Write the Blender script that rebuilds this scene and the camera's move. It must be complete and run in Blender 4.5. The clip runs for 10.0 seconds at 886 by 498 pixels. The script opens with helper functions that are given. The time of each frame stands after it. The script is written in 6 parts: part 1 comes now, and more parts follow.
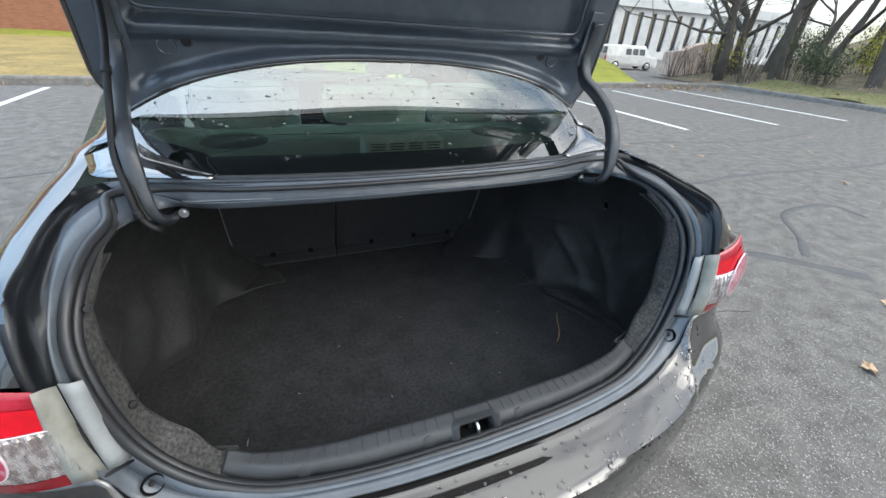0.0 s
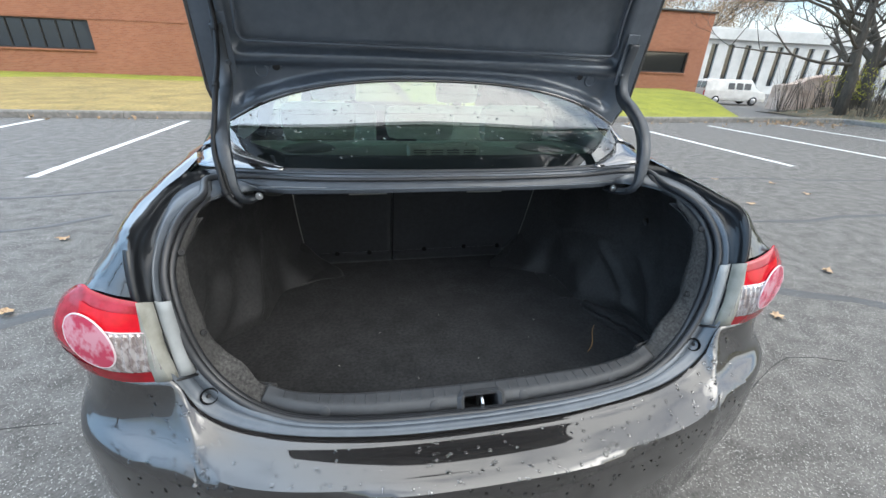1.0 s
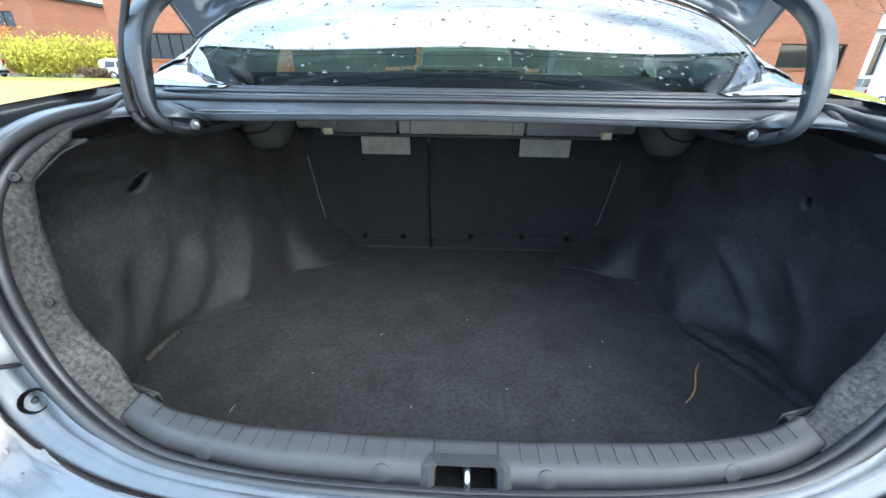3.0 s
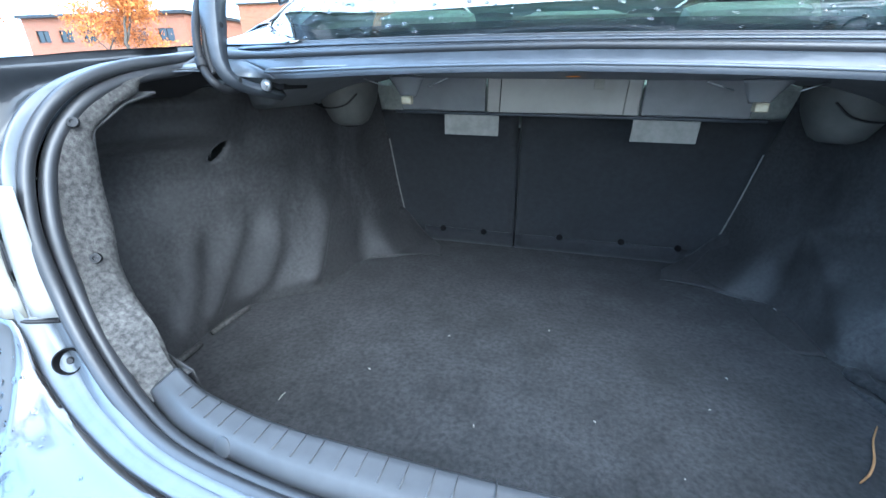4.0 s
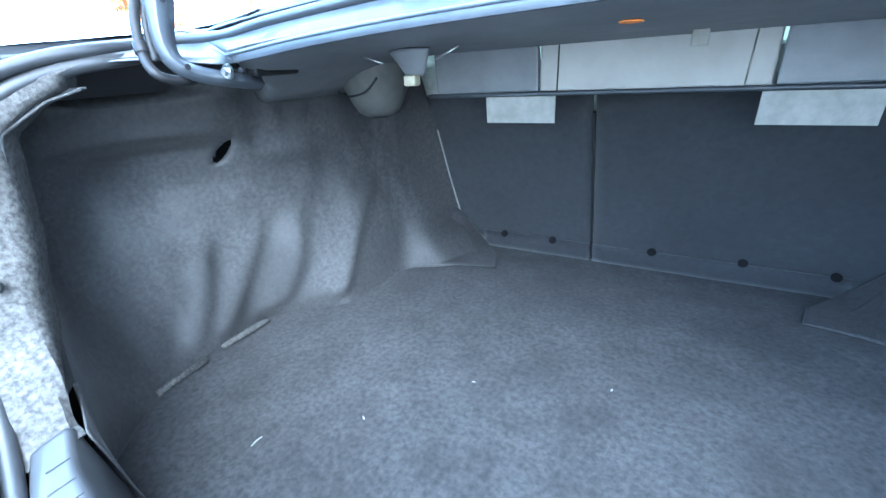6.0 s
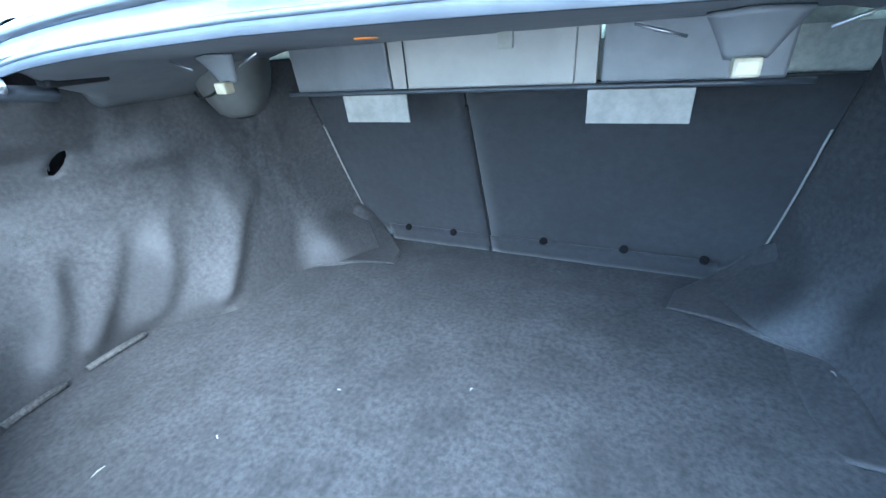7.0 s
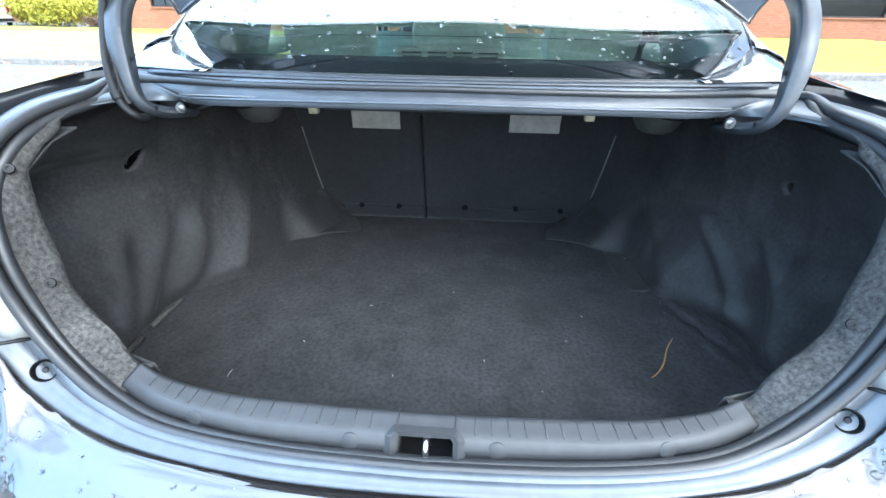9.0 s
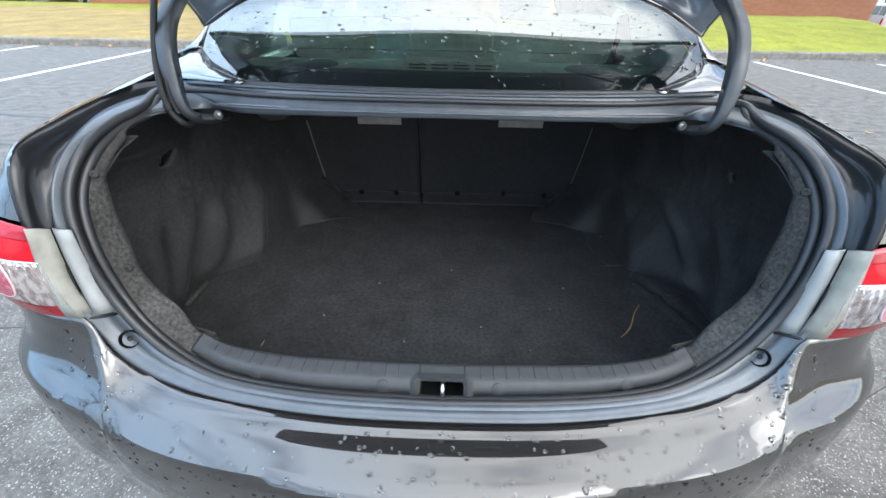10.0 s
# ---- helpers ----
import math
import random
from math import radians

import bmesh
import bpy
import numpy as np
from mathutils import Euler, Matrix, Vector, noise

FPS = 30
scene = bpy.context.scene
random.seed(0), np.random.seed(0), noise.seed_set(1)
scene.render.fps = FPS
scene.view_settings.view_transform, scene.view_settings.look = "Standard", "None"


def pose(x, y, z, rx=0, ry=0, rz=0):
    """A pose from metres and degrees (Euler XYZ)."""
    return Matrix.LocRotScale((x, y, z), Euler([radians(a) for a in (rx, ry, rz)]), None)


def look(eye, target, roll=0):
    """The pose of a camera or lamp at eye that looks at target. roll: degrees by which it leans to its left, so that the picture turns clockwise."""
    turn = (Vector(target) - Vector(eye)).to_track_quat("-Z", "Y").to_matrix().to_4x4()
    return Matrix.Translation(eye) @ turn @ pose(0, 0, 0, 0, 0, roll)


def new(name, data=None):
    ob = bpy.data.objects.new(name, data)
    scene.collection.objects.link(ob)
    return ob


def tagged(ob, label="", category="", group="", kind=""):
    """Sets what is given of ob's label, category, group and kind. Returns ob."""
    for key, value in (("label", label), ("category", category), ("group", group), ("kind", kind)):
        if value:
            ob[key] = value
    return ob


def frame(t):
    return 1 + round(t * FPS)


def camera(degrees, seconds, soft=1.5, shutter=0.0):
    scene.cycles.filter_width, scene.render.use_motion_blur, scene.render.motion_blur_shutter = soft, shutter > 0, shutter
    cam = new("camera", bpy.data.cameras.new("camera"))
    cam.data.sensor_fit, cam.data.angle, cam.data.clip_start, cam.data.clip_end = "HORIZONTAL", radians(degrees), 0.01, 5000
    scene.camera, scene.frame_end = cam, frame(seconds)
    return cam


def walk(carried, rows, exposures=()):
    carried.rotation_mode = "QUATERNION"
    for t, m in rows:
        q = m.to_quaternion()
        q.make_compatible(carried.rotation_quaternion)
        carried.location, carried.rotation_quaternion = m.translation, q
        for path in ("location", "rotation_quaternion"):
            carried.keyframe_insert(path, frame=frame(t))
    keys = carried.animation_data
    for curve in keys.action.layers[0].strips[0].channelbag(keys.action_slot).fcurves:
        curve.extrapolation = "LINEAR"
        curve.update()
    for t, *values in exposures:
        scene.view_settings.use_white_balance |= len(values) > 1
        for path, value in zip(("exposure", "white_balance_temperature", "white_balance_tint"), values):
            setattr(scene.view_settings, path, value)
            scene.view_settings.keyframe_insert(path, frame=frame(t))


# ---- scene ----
cam = camera(94.7, 10.0)
PATH = [
    (0, (-0.316, -0.373, 1.431), (0.403, 1.233, 0.481), 3.8),
    (0.5, (-0.293, -0.38, 1.406), (0.274, 1.328, 0.532), 3.0),
    (1, (-0.239, -0.549, 1.397), (0.14, 1.233, 0.572), 2.2),
    (1.5, (-0.198, -0.574, 1.409), (0.067, 1.246, 0.624), 2.0),
    (2, (-0.117, -0.488, 1.345), (0.029, 1.344, 0.556), 1.2),
    (2.2, (-0.084, -0.431, 1.308), (0.033, 1.394, 0.498), 1.1),
    (3.3, (-0.019, -0.199, 1.142), (-0.167, 1.623, 0.33), 0.6),
    (3.5, (-0.025, -0.18, 1.122), (-0.249, 1.635, 0.311), 0.4),
    (4, (-0.025, -0.133, 1.102), (-0.476, 1.646, 0.307), 0.3),
    (4.5, (-0.01, -0.058, 1.065), (-0.675, 1.659, 0.284), 0.0),
    (5, (0.01, 0.015, 1.049), (-0.813, 1.657, 0.256), -0.2),
    (6.5, (0.13, 0.177, 1.088), (-0.797, 1.721, 0.217), -4.9),
    (7, (0.22, 0.234, 1.096), (-0.563, 1.82, 0.162), -5.1),
    (7.5, (0.19, 0.193, 1.127), (-0.434, 1.824, 0.152), -4.7),
    (8, (0.111, 0.065, 1.179), (-0.316, 1.75, 0.189), -2.9),
    (8.5, (0.064, -0.085, 1.218), (-0.176, 1.63, 0.217), -0.8),
    (9, (0.042, -0.247, 1.236), (-0.059, 1.486, 0.241), 0.9),
    (9.5, (0.014, -0.334, 1.259), (-0.032, 1.384, 0.236), 1.3),
    (10, (0.003, -0.372, 1.315), (-0.016, 1.315, 0.24), 1.2),
]
EXPOSURE = [(0, 0.90, 5850, 5), (1.0, 0.98, 5850, 5), (2.0, 1.0, 5800, 5), (3.3, 2.22, 5250, 2), (4.0, 2.65, 4850, 2), (4.5, 2.90, 4680, 2), (5.0, 3.12, 4550, 1), (6.5, 4.05, 4500, 0), (7.5, 3.96, 4550, 0), (8.0, 3.88, 4800, 2), (8.5, 3.55, 5050, 2), (9.0, 2.42, 5250, 3), (9.5, 1.76, 5500, 4), (10, 1.33, 5700, 5)]
walk(cam, [(t, look(eye, target, roll)) for t, eye, target, roll in PATH], EXPOSURE)

# ---- sky and sun ----
SUN_EL, SUN_AZ = radians(38), radians(136)  # azimuth from +y towards +x
world = bpy.data.worlds.new("sky")
scene.world = world
world.use_nodes = True
wn, wl = world.node_tree.nodes, world.node_tree.links
wn.clear()
sky = wn.new("ShaderNodeTexSky")
sky.sky_type, sky.sun_disc, sky.sun_elevation, sky.sun_rotation = "NISHITA", False, SUN_EL, SUN_AZ
sky.air_density, sky.dust_density = 1.0, 1.5
coord = wn.new("ShaderNodeTexCoord")
flat = wn.new("ShaderNodeMapping")
flat.inputs["Scale"].default_value = (1.6, 1.6, 4.0)
cloud = wn.new("ShaderNodeTexNoise")
cloud.inputs["Scale"].default_value, cloud.inputs["Detail"].default_value, cloud.inputs["Roughness"].default_value = 1.5, 3.0, 0.5
edge = wn.new("ShaderNodeValToRGB")
edge.color_ramp.elements[0].position, edge.color_ramp.elements[1].position = 0.32, 0.62
edge.color_ramp.elements[1].color = (0.82, 0.82, 0.82, 1)
mixer = wn.new("ShaderNodeMix")
mixer.data_type = "RGBA"
grey = wn.new("ShaderNodeRGBToBW")
lit = wn.new("ShaderNodeMath")
lit.operation, lit.inputs[1].default_value, lit.inputs[2].default_value = "MULTIPLY_ADD", 1.2, 9.0
back = wn.new("ShaderNodeBackground")
back.inputs["Strength"].default_value = 0.12
out = wn.new("ShaderNodeOutputWorld")
wl.new(coord.outputs["Generated"], flat.inputs["Vector"])
wl.new(flat.outputs[0], cloud.inputs["Vector"])
bank = wn.new("ShaderNodeVectorMath")  # the cloud cover thickens over the open side of the lot
bank.operation, bank.inputs[1].default_value = "DOT_PRODUCT", (-0.06, 0.0, 0.12)
cover = wn.new("ShaderNodeMath")
wl.new(coord.outputs["Generated"], bank.inputs[0])
wl.new(bank.outputs["Value"], cover.inputs[0])
wl.new(cloud.outputs[0], cover.inputs[1])
wl.new(cover.outputs[0], edge.inputs[0])
wl.new(edge.outputs[0], mixer.inputs[0])
wl.new(sky.outputs[0], mixer.inputs[6])
wl.new(sky.outputs[0], grey.inputs[0])
wl.new(grey.outputs[0], lit.inputs[0])
rise = wn.new("ShaderNodeSeparateXYZ")  # cloud is dimmer towards the horizon
low = wn.new("ShaderNodeMapRange")
low.inputs[1].default_value, low.inputs[2].default_value, low.inputs[3].default_value, low.inputs[4].default_value = 0.02, 0.90, 0.45, 1.45
dim = wn.new("ShaderNodeMath")
dim.operation = "MULTIPLY"
wl.new(coord.outputs["Generated"], rise.inputs[0])
wl.new(rise.outputs["Z"], low.inputs[0])
wl.new(lit.outputs[0], dim.inputs[0])
wl.new(low.outputs[0], dim.inputs[1])
open_side = wn.new("ShaderNodeMapRange")  # thin bright cloud over the open lot, heavier above the wooded bank
open_side.inputs[1].default_value, open_side.inputs[2].default_value, open_side.inputs[3].default_value, open_side.inputs[4].default_value = -0.8, 0.8, 1.15, 1.0
glow = wn.new("ShaderNodeMath")
glow.operation = "MULTIPLY"
wl.new(rise.outputs["X"], open_side.inputs[0])
wl.new(dim.outputs[0], glow.inputs[0])
wl.new(open_side.outputs[0], glow.inputs[1])
hue = wn.new("ShaderNodeMapRange")  # bluer thin cloud over the open lot
hue.inputs[1].default_value, hue.inputs[2].default_value = -0.95, 0.1
tone = wn.new("ShaderNodeMix")
tone.data_type = "RGBA"
tone.inputs[6].default_value, tone.inputs[7].default_value = (0.66, 0.92, 1.24, 1), (1.09, 1.0, 0.90, 1)
shade = wn.new("ShaderNodeMix")
shade.data_type, shade.blend_type = "RGBA", "MULTIPLY"
shade.inputs[0].default_value = 1.0
wl.new(rise.outputs["X"], hue.inputs[0])
wl.new(hue.outputs[0], tone.inputs[0])
wl.new(tone.outputs[2], shade.inputs[6])
wl.new(glow.outputs[0], shade.inputs[7])
wl.new(shade.outputs[2], mixer.inputs[7])
wl.new(mixer.outputs[2], back.inputs["Color"])
wl.new(back.outputs[0], out.inputs["Surface"])
sun = new("sun", bpy.data.lights.new("sun", "SUN"))
sun.data.energy, sun.data.angle, sun.data.color = 0.42, radians(36), (1.0, 0.90, 0.76)
sun.rotation_euler = Vector((-math.sin(SUN_AZ) * math.cos(SUN_EL), -math.cos(SUN_AZ) * math.cos(SUN_EL), -math.sin(SUN_EL))).to_track_quat("-Z", "Y").to_euler()
# ---- materials ----
def material(name, color, rough=0.5, metal=0.0, color2=None, scale=20.0, detail=6.0, lo=0.35, hi=0.65, bump=0.0, bump_scale=None,
             coat=0.0, rough2=None, spec=0.5, transmission=0.0, stretch=(1, 1, 1), spot=None, sheen=0.0, island=0.0, blotch=0.13, coat_ior=1.5):
    """A procedural surface in metres: two colours mixed by noise, a coarse stain over it, bump, optional bright specks."""
    m = bpy.data.materials.new(name)
    m.use_nodes = True
    n, l = m.node_tree.nodes, m.node_tree.links
    b = n["Principled BSDF"]
    b.inputs["Roughness"].default_value, b.inputs["Metallic"].default_value = rough, metal
    b.inputs["Coat Weight"].default_value, b.inputs["Coat Roughness"].default_value = coat, 0.03
    b.inputs["Coat IOR"].default_value = coat_ior
    b.inputs["Specular IOR Level"].default_value = spec
    b.inputs["Transmission Weight"].default_value = transmission
    b.inputs["Sheen Weight"].default_value = sheen
    tc, mp = n.new("ShaderNodeTexCoord"), n.new("ShaderNodeMapping")
    mp.inputs["Scale"].default_value = stretch
    l.new(tc.outputs["Object"], mp.inputs["Vector"])
    nz = n.new("ShaderNodeTexNoise")
    nz.inputs["Scale"].default_value, nz.inputs["Detail"].default_value, nz.inputs["Roughness"].default_value = scale, detail, 0.62
    l.new(mp.outputs[0], nz.inputs["Vector"])
    c2 = color2 or tuple(c * 0.82 for c in color)
    ramp = n.new("ShaderNodeValToRGB")
    ramp.color_ramp.elements[0].position, ramp.color_ramp.elements[1].position = lo, hi
    ramp.color_ramp.elements[0].color, ramp.color_ramp.elements[1].color = (*c2, 1), (*color, 1)
    l.new(nz.outputs[0], ramp.inputs[0])
    top = ramp.outputs[0]
    coarse = n.new("ShaderNodeTexNoise")
    coarse.inputs["Scale"].default_value, coarse.inputs["Detail"].default_value = scale / 9, 3.0
    l.new(mp.outputs[0], coarse.inputs["Vector"])
    val = n.new("ShaderNodeMapRange")
    val.inputs[1].default_value, val.inputs[2].default_value, val.inputs[3].default_value, val.inputs[4].default_value = 0.3, 0.7, 1 - blotch, 1 + blotch
    l.new(coarse.outputs[0], val.inputs[0])
    hsv = n.new("ShaderNodeHueSaturation")
    l.new(val.outputs[0], hsv.inputs["Value"])
    l.new(top, hsv.inputs["Color"])
    top = hsv.outputs[0]
    if spot:
        vo = n.new("ShaderNodeTexVoronoi")
        vo.inputs["Scale"].default_value = spot[0]
        warp = n.new("ShaderNodeTexNoise")
        warp.inputs["Scale"].default_value, warp.inputs["Detail"].default_value = spot[0] * 1.6, 2.0
        bend = n.new("ShaderNodeVectorMath")
        bend.operation, bend.inputs[1].default_value, bend.inputs[2].default_value = "MULTIPLY_ADD", (1.1 / spot[0],) * 3, (0, 0, 0)
        l.new(tc.outputs["Object"], warp.inputs["Vector"])
        l.new(warp.outputs["Color"], bend.inputs[0])
        l.new(tc.outputs["Object"], bend.inputs[2])
        l.new(bend.outputs[0], vo.inputs["Vector"])
        near = n.new("ShaderNodeValToRGB")
        near.color_ramp.elements[0].position, near.color_ramp.elements[1].position = spot[2], spot[2] + 0.08
        near.color_ramp.elements[0].color, near.color_ramp.elements[1].color = (1, 1, 1, 1), (0, 0, 0, 1)
        pick = n.new("ShaderNodeSeparateColor")
        l.new(vo.outputs["Color"], pick.inputs[0])
        size = n.new("ShaderNodeMath")  # flecks of many sizes
        size.operation = "DIVIDE"
        l.new(vo.outputs["Distance"], size.inputs[0])
        l.new(pick.outputs[1], size.inputs[1])
        l.new(size.outputs[0], near.inputs[0])
        gate = n.new("ShaderNodeMath")
        gate.operation, gate.inputs[1].default_value = "GREATER_THAN", spot[3]
        l.new(pick.outputs[0], gate.inputs[0])
        mul = n.new("ShaderNodeMath")
        mul.operation = "MULTIPLY"
        l.new(near.outputs[0], mul.inputs[0])
        l.new(gate.outputs[0], mul.inputs[1])
        mx = n.new("ShaderNodeMix")
        mx.data_type = "RGBA"
        mx.inputs[7].default_value = (*spot[1], 1)
        l.new(mul.outputs[0], mx.inputs[0])
        l.new(top, mx.inputs[6])
        top = mx.outputs[2]
    if island:
        gm = n.new("ShaderNodeNewGeometry")
        mr = n.new("ShaderNodeMapRange")
        mr.inputs[3].default_value, mr.inputs[4].default_value = 1 - island, 1 + island
        l.new(gm.outputs["Random Per Island"], mr.inputs[0])
        h2 = n.new("ShaderNodeHueSaturation")
        l.new(mr.outputs[0], h2.inputs["Value"])
        l.new(top, h2.inputs["Color"])
        top = h2.outputs[0]
    l.new(top, b.inputs["Base Color"])
    if rough2 is not None:
        rr = n.new("ShaderNodeMapRange")
        rr.inputs[1].default_value, rr.inputs[2].default_value, rr.inputs[3].default_value, rr.inputs[4].default_value = 0.35, 0.65, rough, rough2
        l.new(coarse.outputs[0], rr.inputs[0])
        l.new(rr.outputs[0], b.inputs["Roughness"])
    if bump:
        nb = n.new("ShaderNodeTexNoise")
        nb.inputs["Scale"].default_value, nb.inputs["Detail"].default_value = bump_scale or scale * 2, 5.0
        l.new(mp.outputs[0], nb.inputs["Vector"])
        bp = n.new("ShaderNodeBump")
        bp.inputs["Strength"].default_value, bp.inputs["Distance"].default_value = min(1.0, bump * 100), 0.01 if bump < 0.01 else bump
        bp.inputs["Distance"].default_value = bump
        l.new(nb.outputs[0], bp.inputs["Height"])
        l.new(bp.outputs[0], b.inputs["Normal"])
    return m


def clear_glass(name, tint, ior=1.5, rough=0.0):
    """A thin pane: tinted see-through with a real sheen."""
    m = bpy.data.materials.new(name)
    m.use_nodes = True
    n, l = m.node_tree.nodes, m.node_tree.links
    n.remove(n["Principled BSDF"])
    tr, gl, fr, mx = n.new("ShaderNodeBsdfTransparent"), n.new("ShaderNodeBsdfGlossy"), n.new("ShaderNodeFresnel"), n.new("ShaderNodeMixShader")
    tr.inputs[0].default_value = (*tint, 1)
    gl.inputs["Roughness"].default_value = rough
    fr.inputs[0].default_value = ior
    l.new(fr.outputs[0], mx.inputs[0])
    l.new(tr.outputs[0], mx.inputs[1])
    l.new(gl.outputs[0], mx.inputs[2])
    l.new(mx.outputs[0], n["Material Output"].inputs[0])
    return m


PAINT = material("brown_grey_metallic_paint", (0.017, 0.0150, 0.0140), 0.34, 0.25, (0.012, 0.0106, 0.0100), 900, 2, bump=0.0, coat=1.0, spec=0.2, coat_ior=1.9)
# a lit copy of PAINT: coat IOR raised so the rear pillars mirror more sky
SHEEN_PAINT = material("raised_sheen_paint", (0.017, 0.0150, 0.0140), 0.34, 0.25, (0.012, 0.0106, 0.0100), 900, 2, bump=0.0, coat=1.0, spec=0.2, coat_ior=3.0)
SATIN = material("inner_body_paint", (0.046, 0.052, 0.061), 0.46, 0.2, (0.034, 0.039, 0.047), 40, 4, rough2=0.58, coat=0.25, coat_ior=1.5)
# lit and shaded copies of the inner paint: sky glow and trough shade as colour
LIT_FLANGE = material("lit_inner_flange_paint", (0.082, 0.094, 0.110), 0.44, 0.2, (0.066, 0.076, 0.090), 30, 5, rough2=0.56, coat=0.35, coat_ior=1.5)
SHADED_GUTTER = material("shaded_inner_paint", (0.014, 0.0155, 0.018), 0.36, 0.2, (0.009, 0.010, 0.012), 25, 5, rough2=0.46, coat=0.5, coat_ior=1.45, spec=0.25)
RAILPAINT = material("pale_primer_underside", (0.17, 0.175, 0.18), 0.5, 0.1, (0.13, 0.135, 0.14), 18, 5, rough2=0.4)
LIDPAINT = material("inner_lid_paint", (0.085, 0.102, 0.128), 0.34, 0.25, (0.066, 0.080, 0.102), 24, 5, rough2=0.5, coat=0.5)
RUBBER = material("weatherstrip_rubber", (0.022, 0.0225, 0.024), 0.33, 0, (0.026, 0.027, 0.030), 60, 4, rough2=0.48, bump=0.0005, bump_scale=300)
MATTE = material("matte_black_rubber", (0.006, 0.006, 0.0065), 0.95, 0, (0.009, 0.009, 0.0095), 80, 4, spec=0.05)
BLACK = material("black_plastic", (0.009, 0.009, 0.010), 0.55, 0, (0.014, 0.014, 0.015), 50, 4, spec=0.3)
CARPET = material("charcoal_trunk_carpet", (0.0325, 0.032, 0.0335), 0.95, 0, (0.0085, 0.0085, 0.0092), 105, 13, 0.33, 0.70, bump=0.0016, bump_scale=1300, sheen=0.04, blotch=0.38)
LINER = material("moulded_felt_liner", (0.027, 0.0265, 0.027), 0.58, 0, (0.0055, 0.0054, 0.0055), 120, 14, 0.35, 0.67, bump=0.0028, bump_scale=520, rough2=0.74, spec=0.62, sheen=0.06, blotch=0.35)
FELT = material("grey_speckled_felt_edge", (0.070, 0.067, 0.063), 0.95, 0, (0.020, 0.0190, 0.0180), 150, 14, 0.36, 0.64, bump=0.003, bump_scale=330, blotch=0.25)
BOARD = material("seat_back_board", (0.018, 0.0195, 0.0225), 0.85, 0, (0.010, 0.011, 0.013), 60, 9, bump=0.001, bump_scale=500, sheen=0.2, blotch=0.2)
TRIM = material("grey_sill_plastic", (0.037, 0.038, 0.0405), 0.5, 0, (0.029, 0.030, 0.032), 40, 6, rough2=0.62, bump=0.0004, bump_scale=900)
PANEL = material("beige_grey_body_panel", (0.30, 0.29, 0.265), 0.5, 0.1, (0.25, 0.24, 0.22), 12, 4, rough2=0.38)
TAG = material("pale_grey_tag", (0.235, 0.23, 0.21), 0.6, 0, (0.18, 0.175, 0.158), 60, 5)
SPEAKER = material("dim_grey_plastic", (0.075, 0.076, 0.070), 0.6, 0, (0.055, 0.056, 0.052), 30, 5)
WHITE_BIT = material("pale_yellow_plastic", (0.40, 0.37, 0.26), 0.4, 0, (0.32, 0.29, 0.20), 90, 4)
STEEL = material("zinc_plated_steel", (0.62, 0.63, 0.64), 0.28, 1.0, (0.45, 0.46, 0.47), 80, 4)
LAMP_RED = material("red_lamp_lens", (0.50, 0.004, 0.014), 0.12, 0, (0.40, 0.003, 0.010), 60, 3, coat=0.6, spec=0.1)
LAMP_MID = material("crimson_lamp_lens", (0.33, 0.016, 0.034), 0.14, 0, (0.22, 0.006, 0.014), 45, 3, coat=0.7, spec=0.2)
LAMP_DARK = material("dark_red_lamp_lens", (0.22, 0.004, 0.010), 0.12, 0, (0.16, 0.003, 0.006), 60, 3, coat=0.6, spec=0.1)
LAMP_PINK = material("pink_lamp_bowl", (0.60, 0.27, 0.33), 0.15, 0.3, (0.48, 0.035, 0.085), 38, 3, 0.44, 0.56, coat=1.0, stretch=(1, 1, 0.6))
LAMP_CLEAR = material("clear_faceted_lens", (0.60, 0.56, 0.555), 0.16, 0.6, (0.30, 0.245, 0.235), 110, 4, 0.42, 0.58, coat=1.0, stretch=(1, 1, 0.5))
LAMP_RING = material("frosted_lamp_ring", (0.58, 0.42, 0.45), 0.25, 0.2, (0.66, 0.58, 0.59), 60, 3, coat=1.0)
CREAM = material("aged_cream_housing", (0.29, 0.285, 0.25), 0.5, 0, (0.18, 0.175, 0.145), 18, 7, 0.30, 0.58, rough2=0.6, blotch=0.25)
GREY_PLATE = material("pale_grey_housing", (0.285, 0.295, 0.295), 0.42, 0, (0.235, 0.245, 0.245), 20, 6, rough2=0.52)
ORANGE = material("amber_sticker", (0.9, 0.30, 0.04), 0.4)
REARGLASS = clear_glass("green_tinted_rear_glass", (0.68, 0.93, 0.82), 3.3)
SIDEGLASS = clear_glass("tinted_side_glass", (0.50, 0.60, 0.56), 1.5)
CERAMIC = material("black_ceramic_border", (0.008, 0.008, 0.009), 0.08, 0, coat=1.0)
FABRIC = material("pale_seat_fabric", (0.50, 0.53, 0.48), 0.9, 0, (0.38, 0.40, 0.365), 90, 5, bump=0.001)
SHELF = material("grey_shelf_felt", (0.30, 0.32, 0.31), 0.95, 0, (0.24, 0.26, 0.25), 120, 6)
TYRE = material("tyre_rubber", (0.018, 0.018, 0.018), 0.8, 0, bump=0.001)
RIM = material("silver_rim", (0.55, 0.55, 0.56), 0.3, 0.9)
ASPHALT = material("worn_asphalt", (0.118, 0.110, 0.100), 0.75, 0, (0.053, 0.049, 0.044), 70, 13, 0.36, 0.66, bump=0.004, bump_scale=120, rough2=0.6, spot=(175, (0.34, 0.33, 0.31), 0.46, 0.58), blotch=0.26)
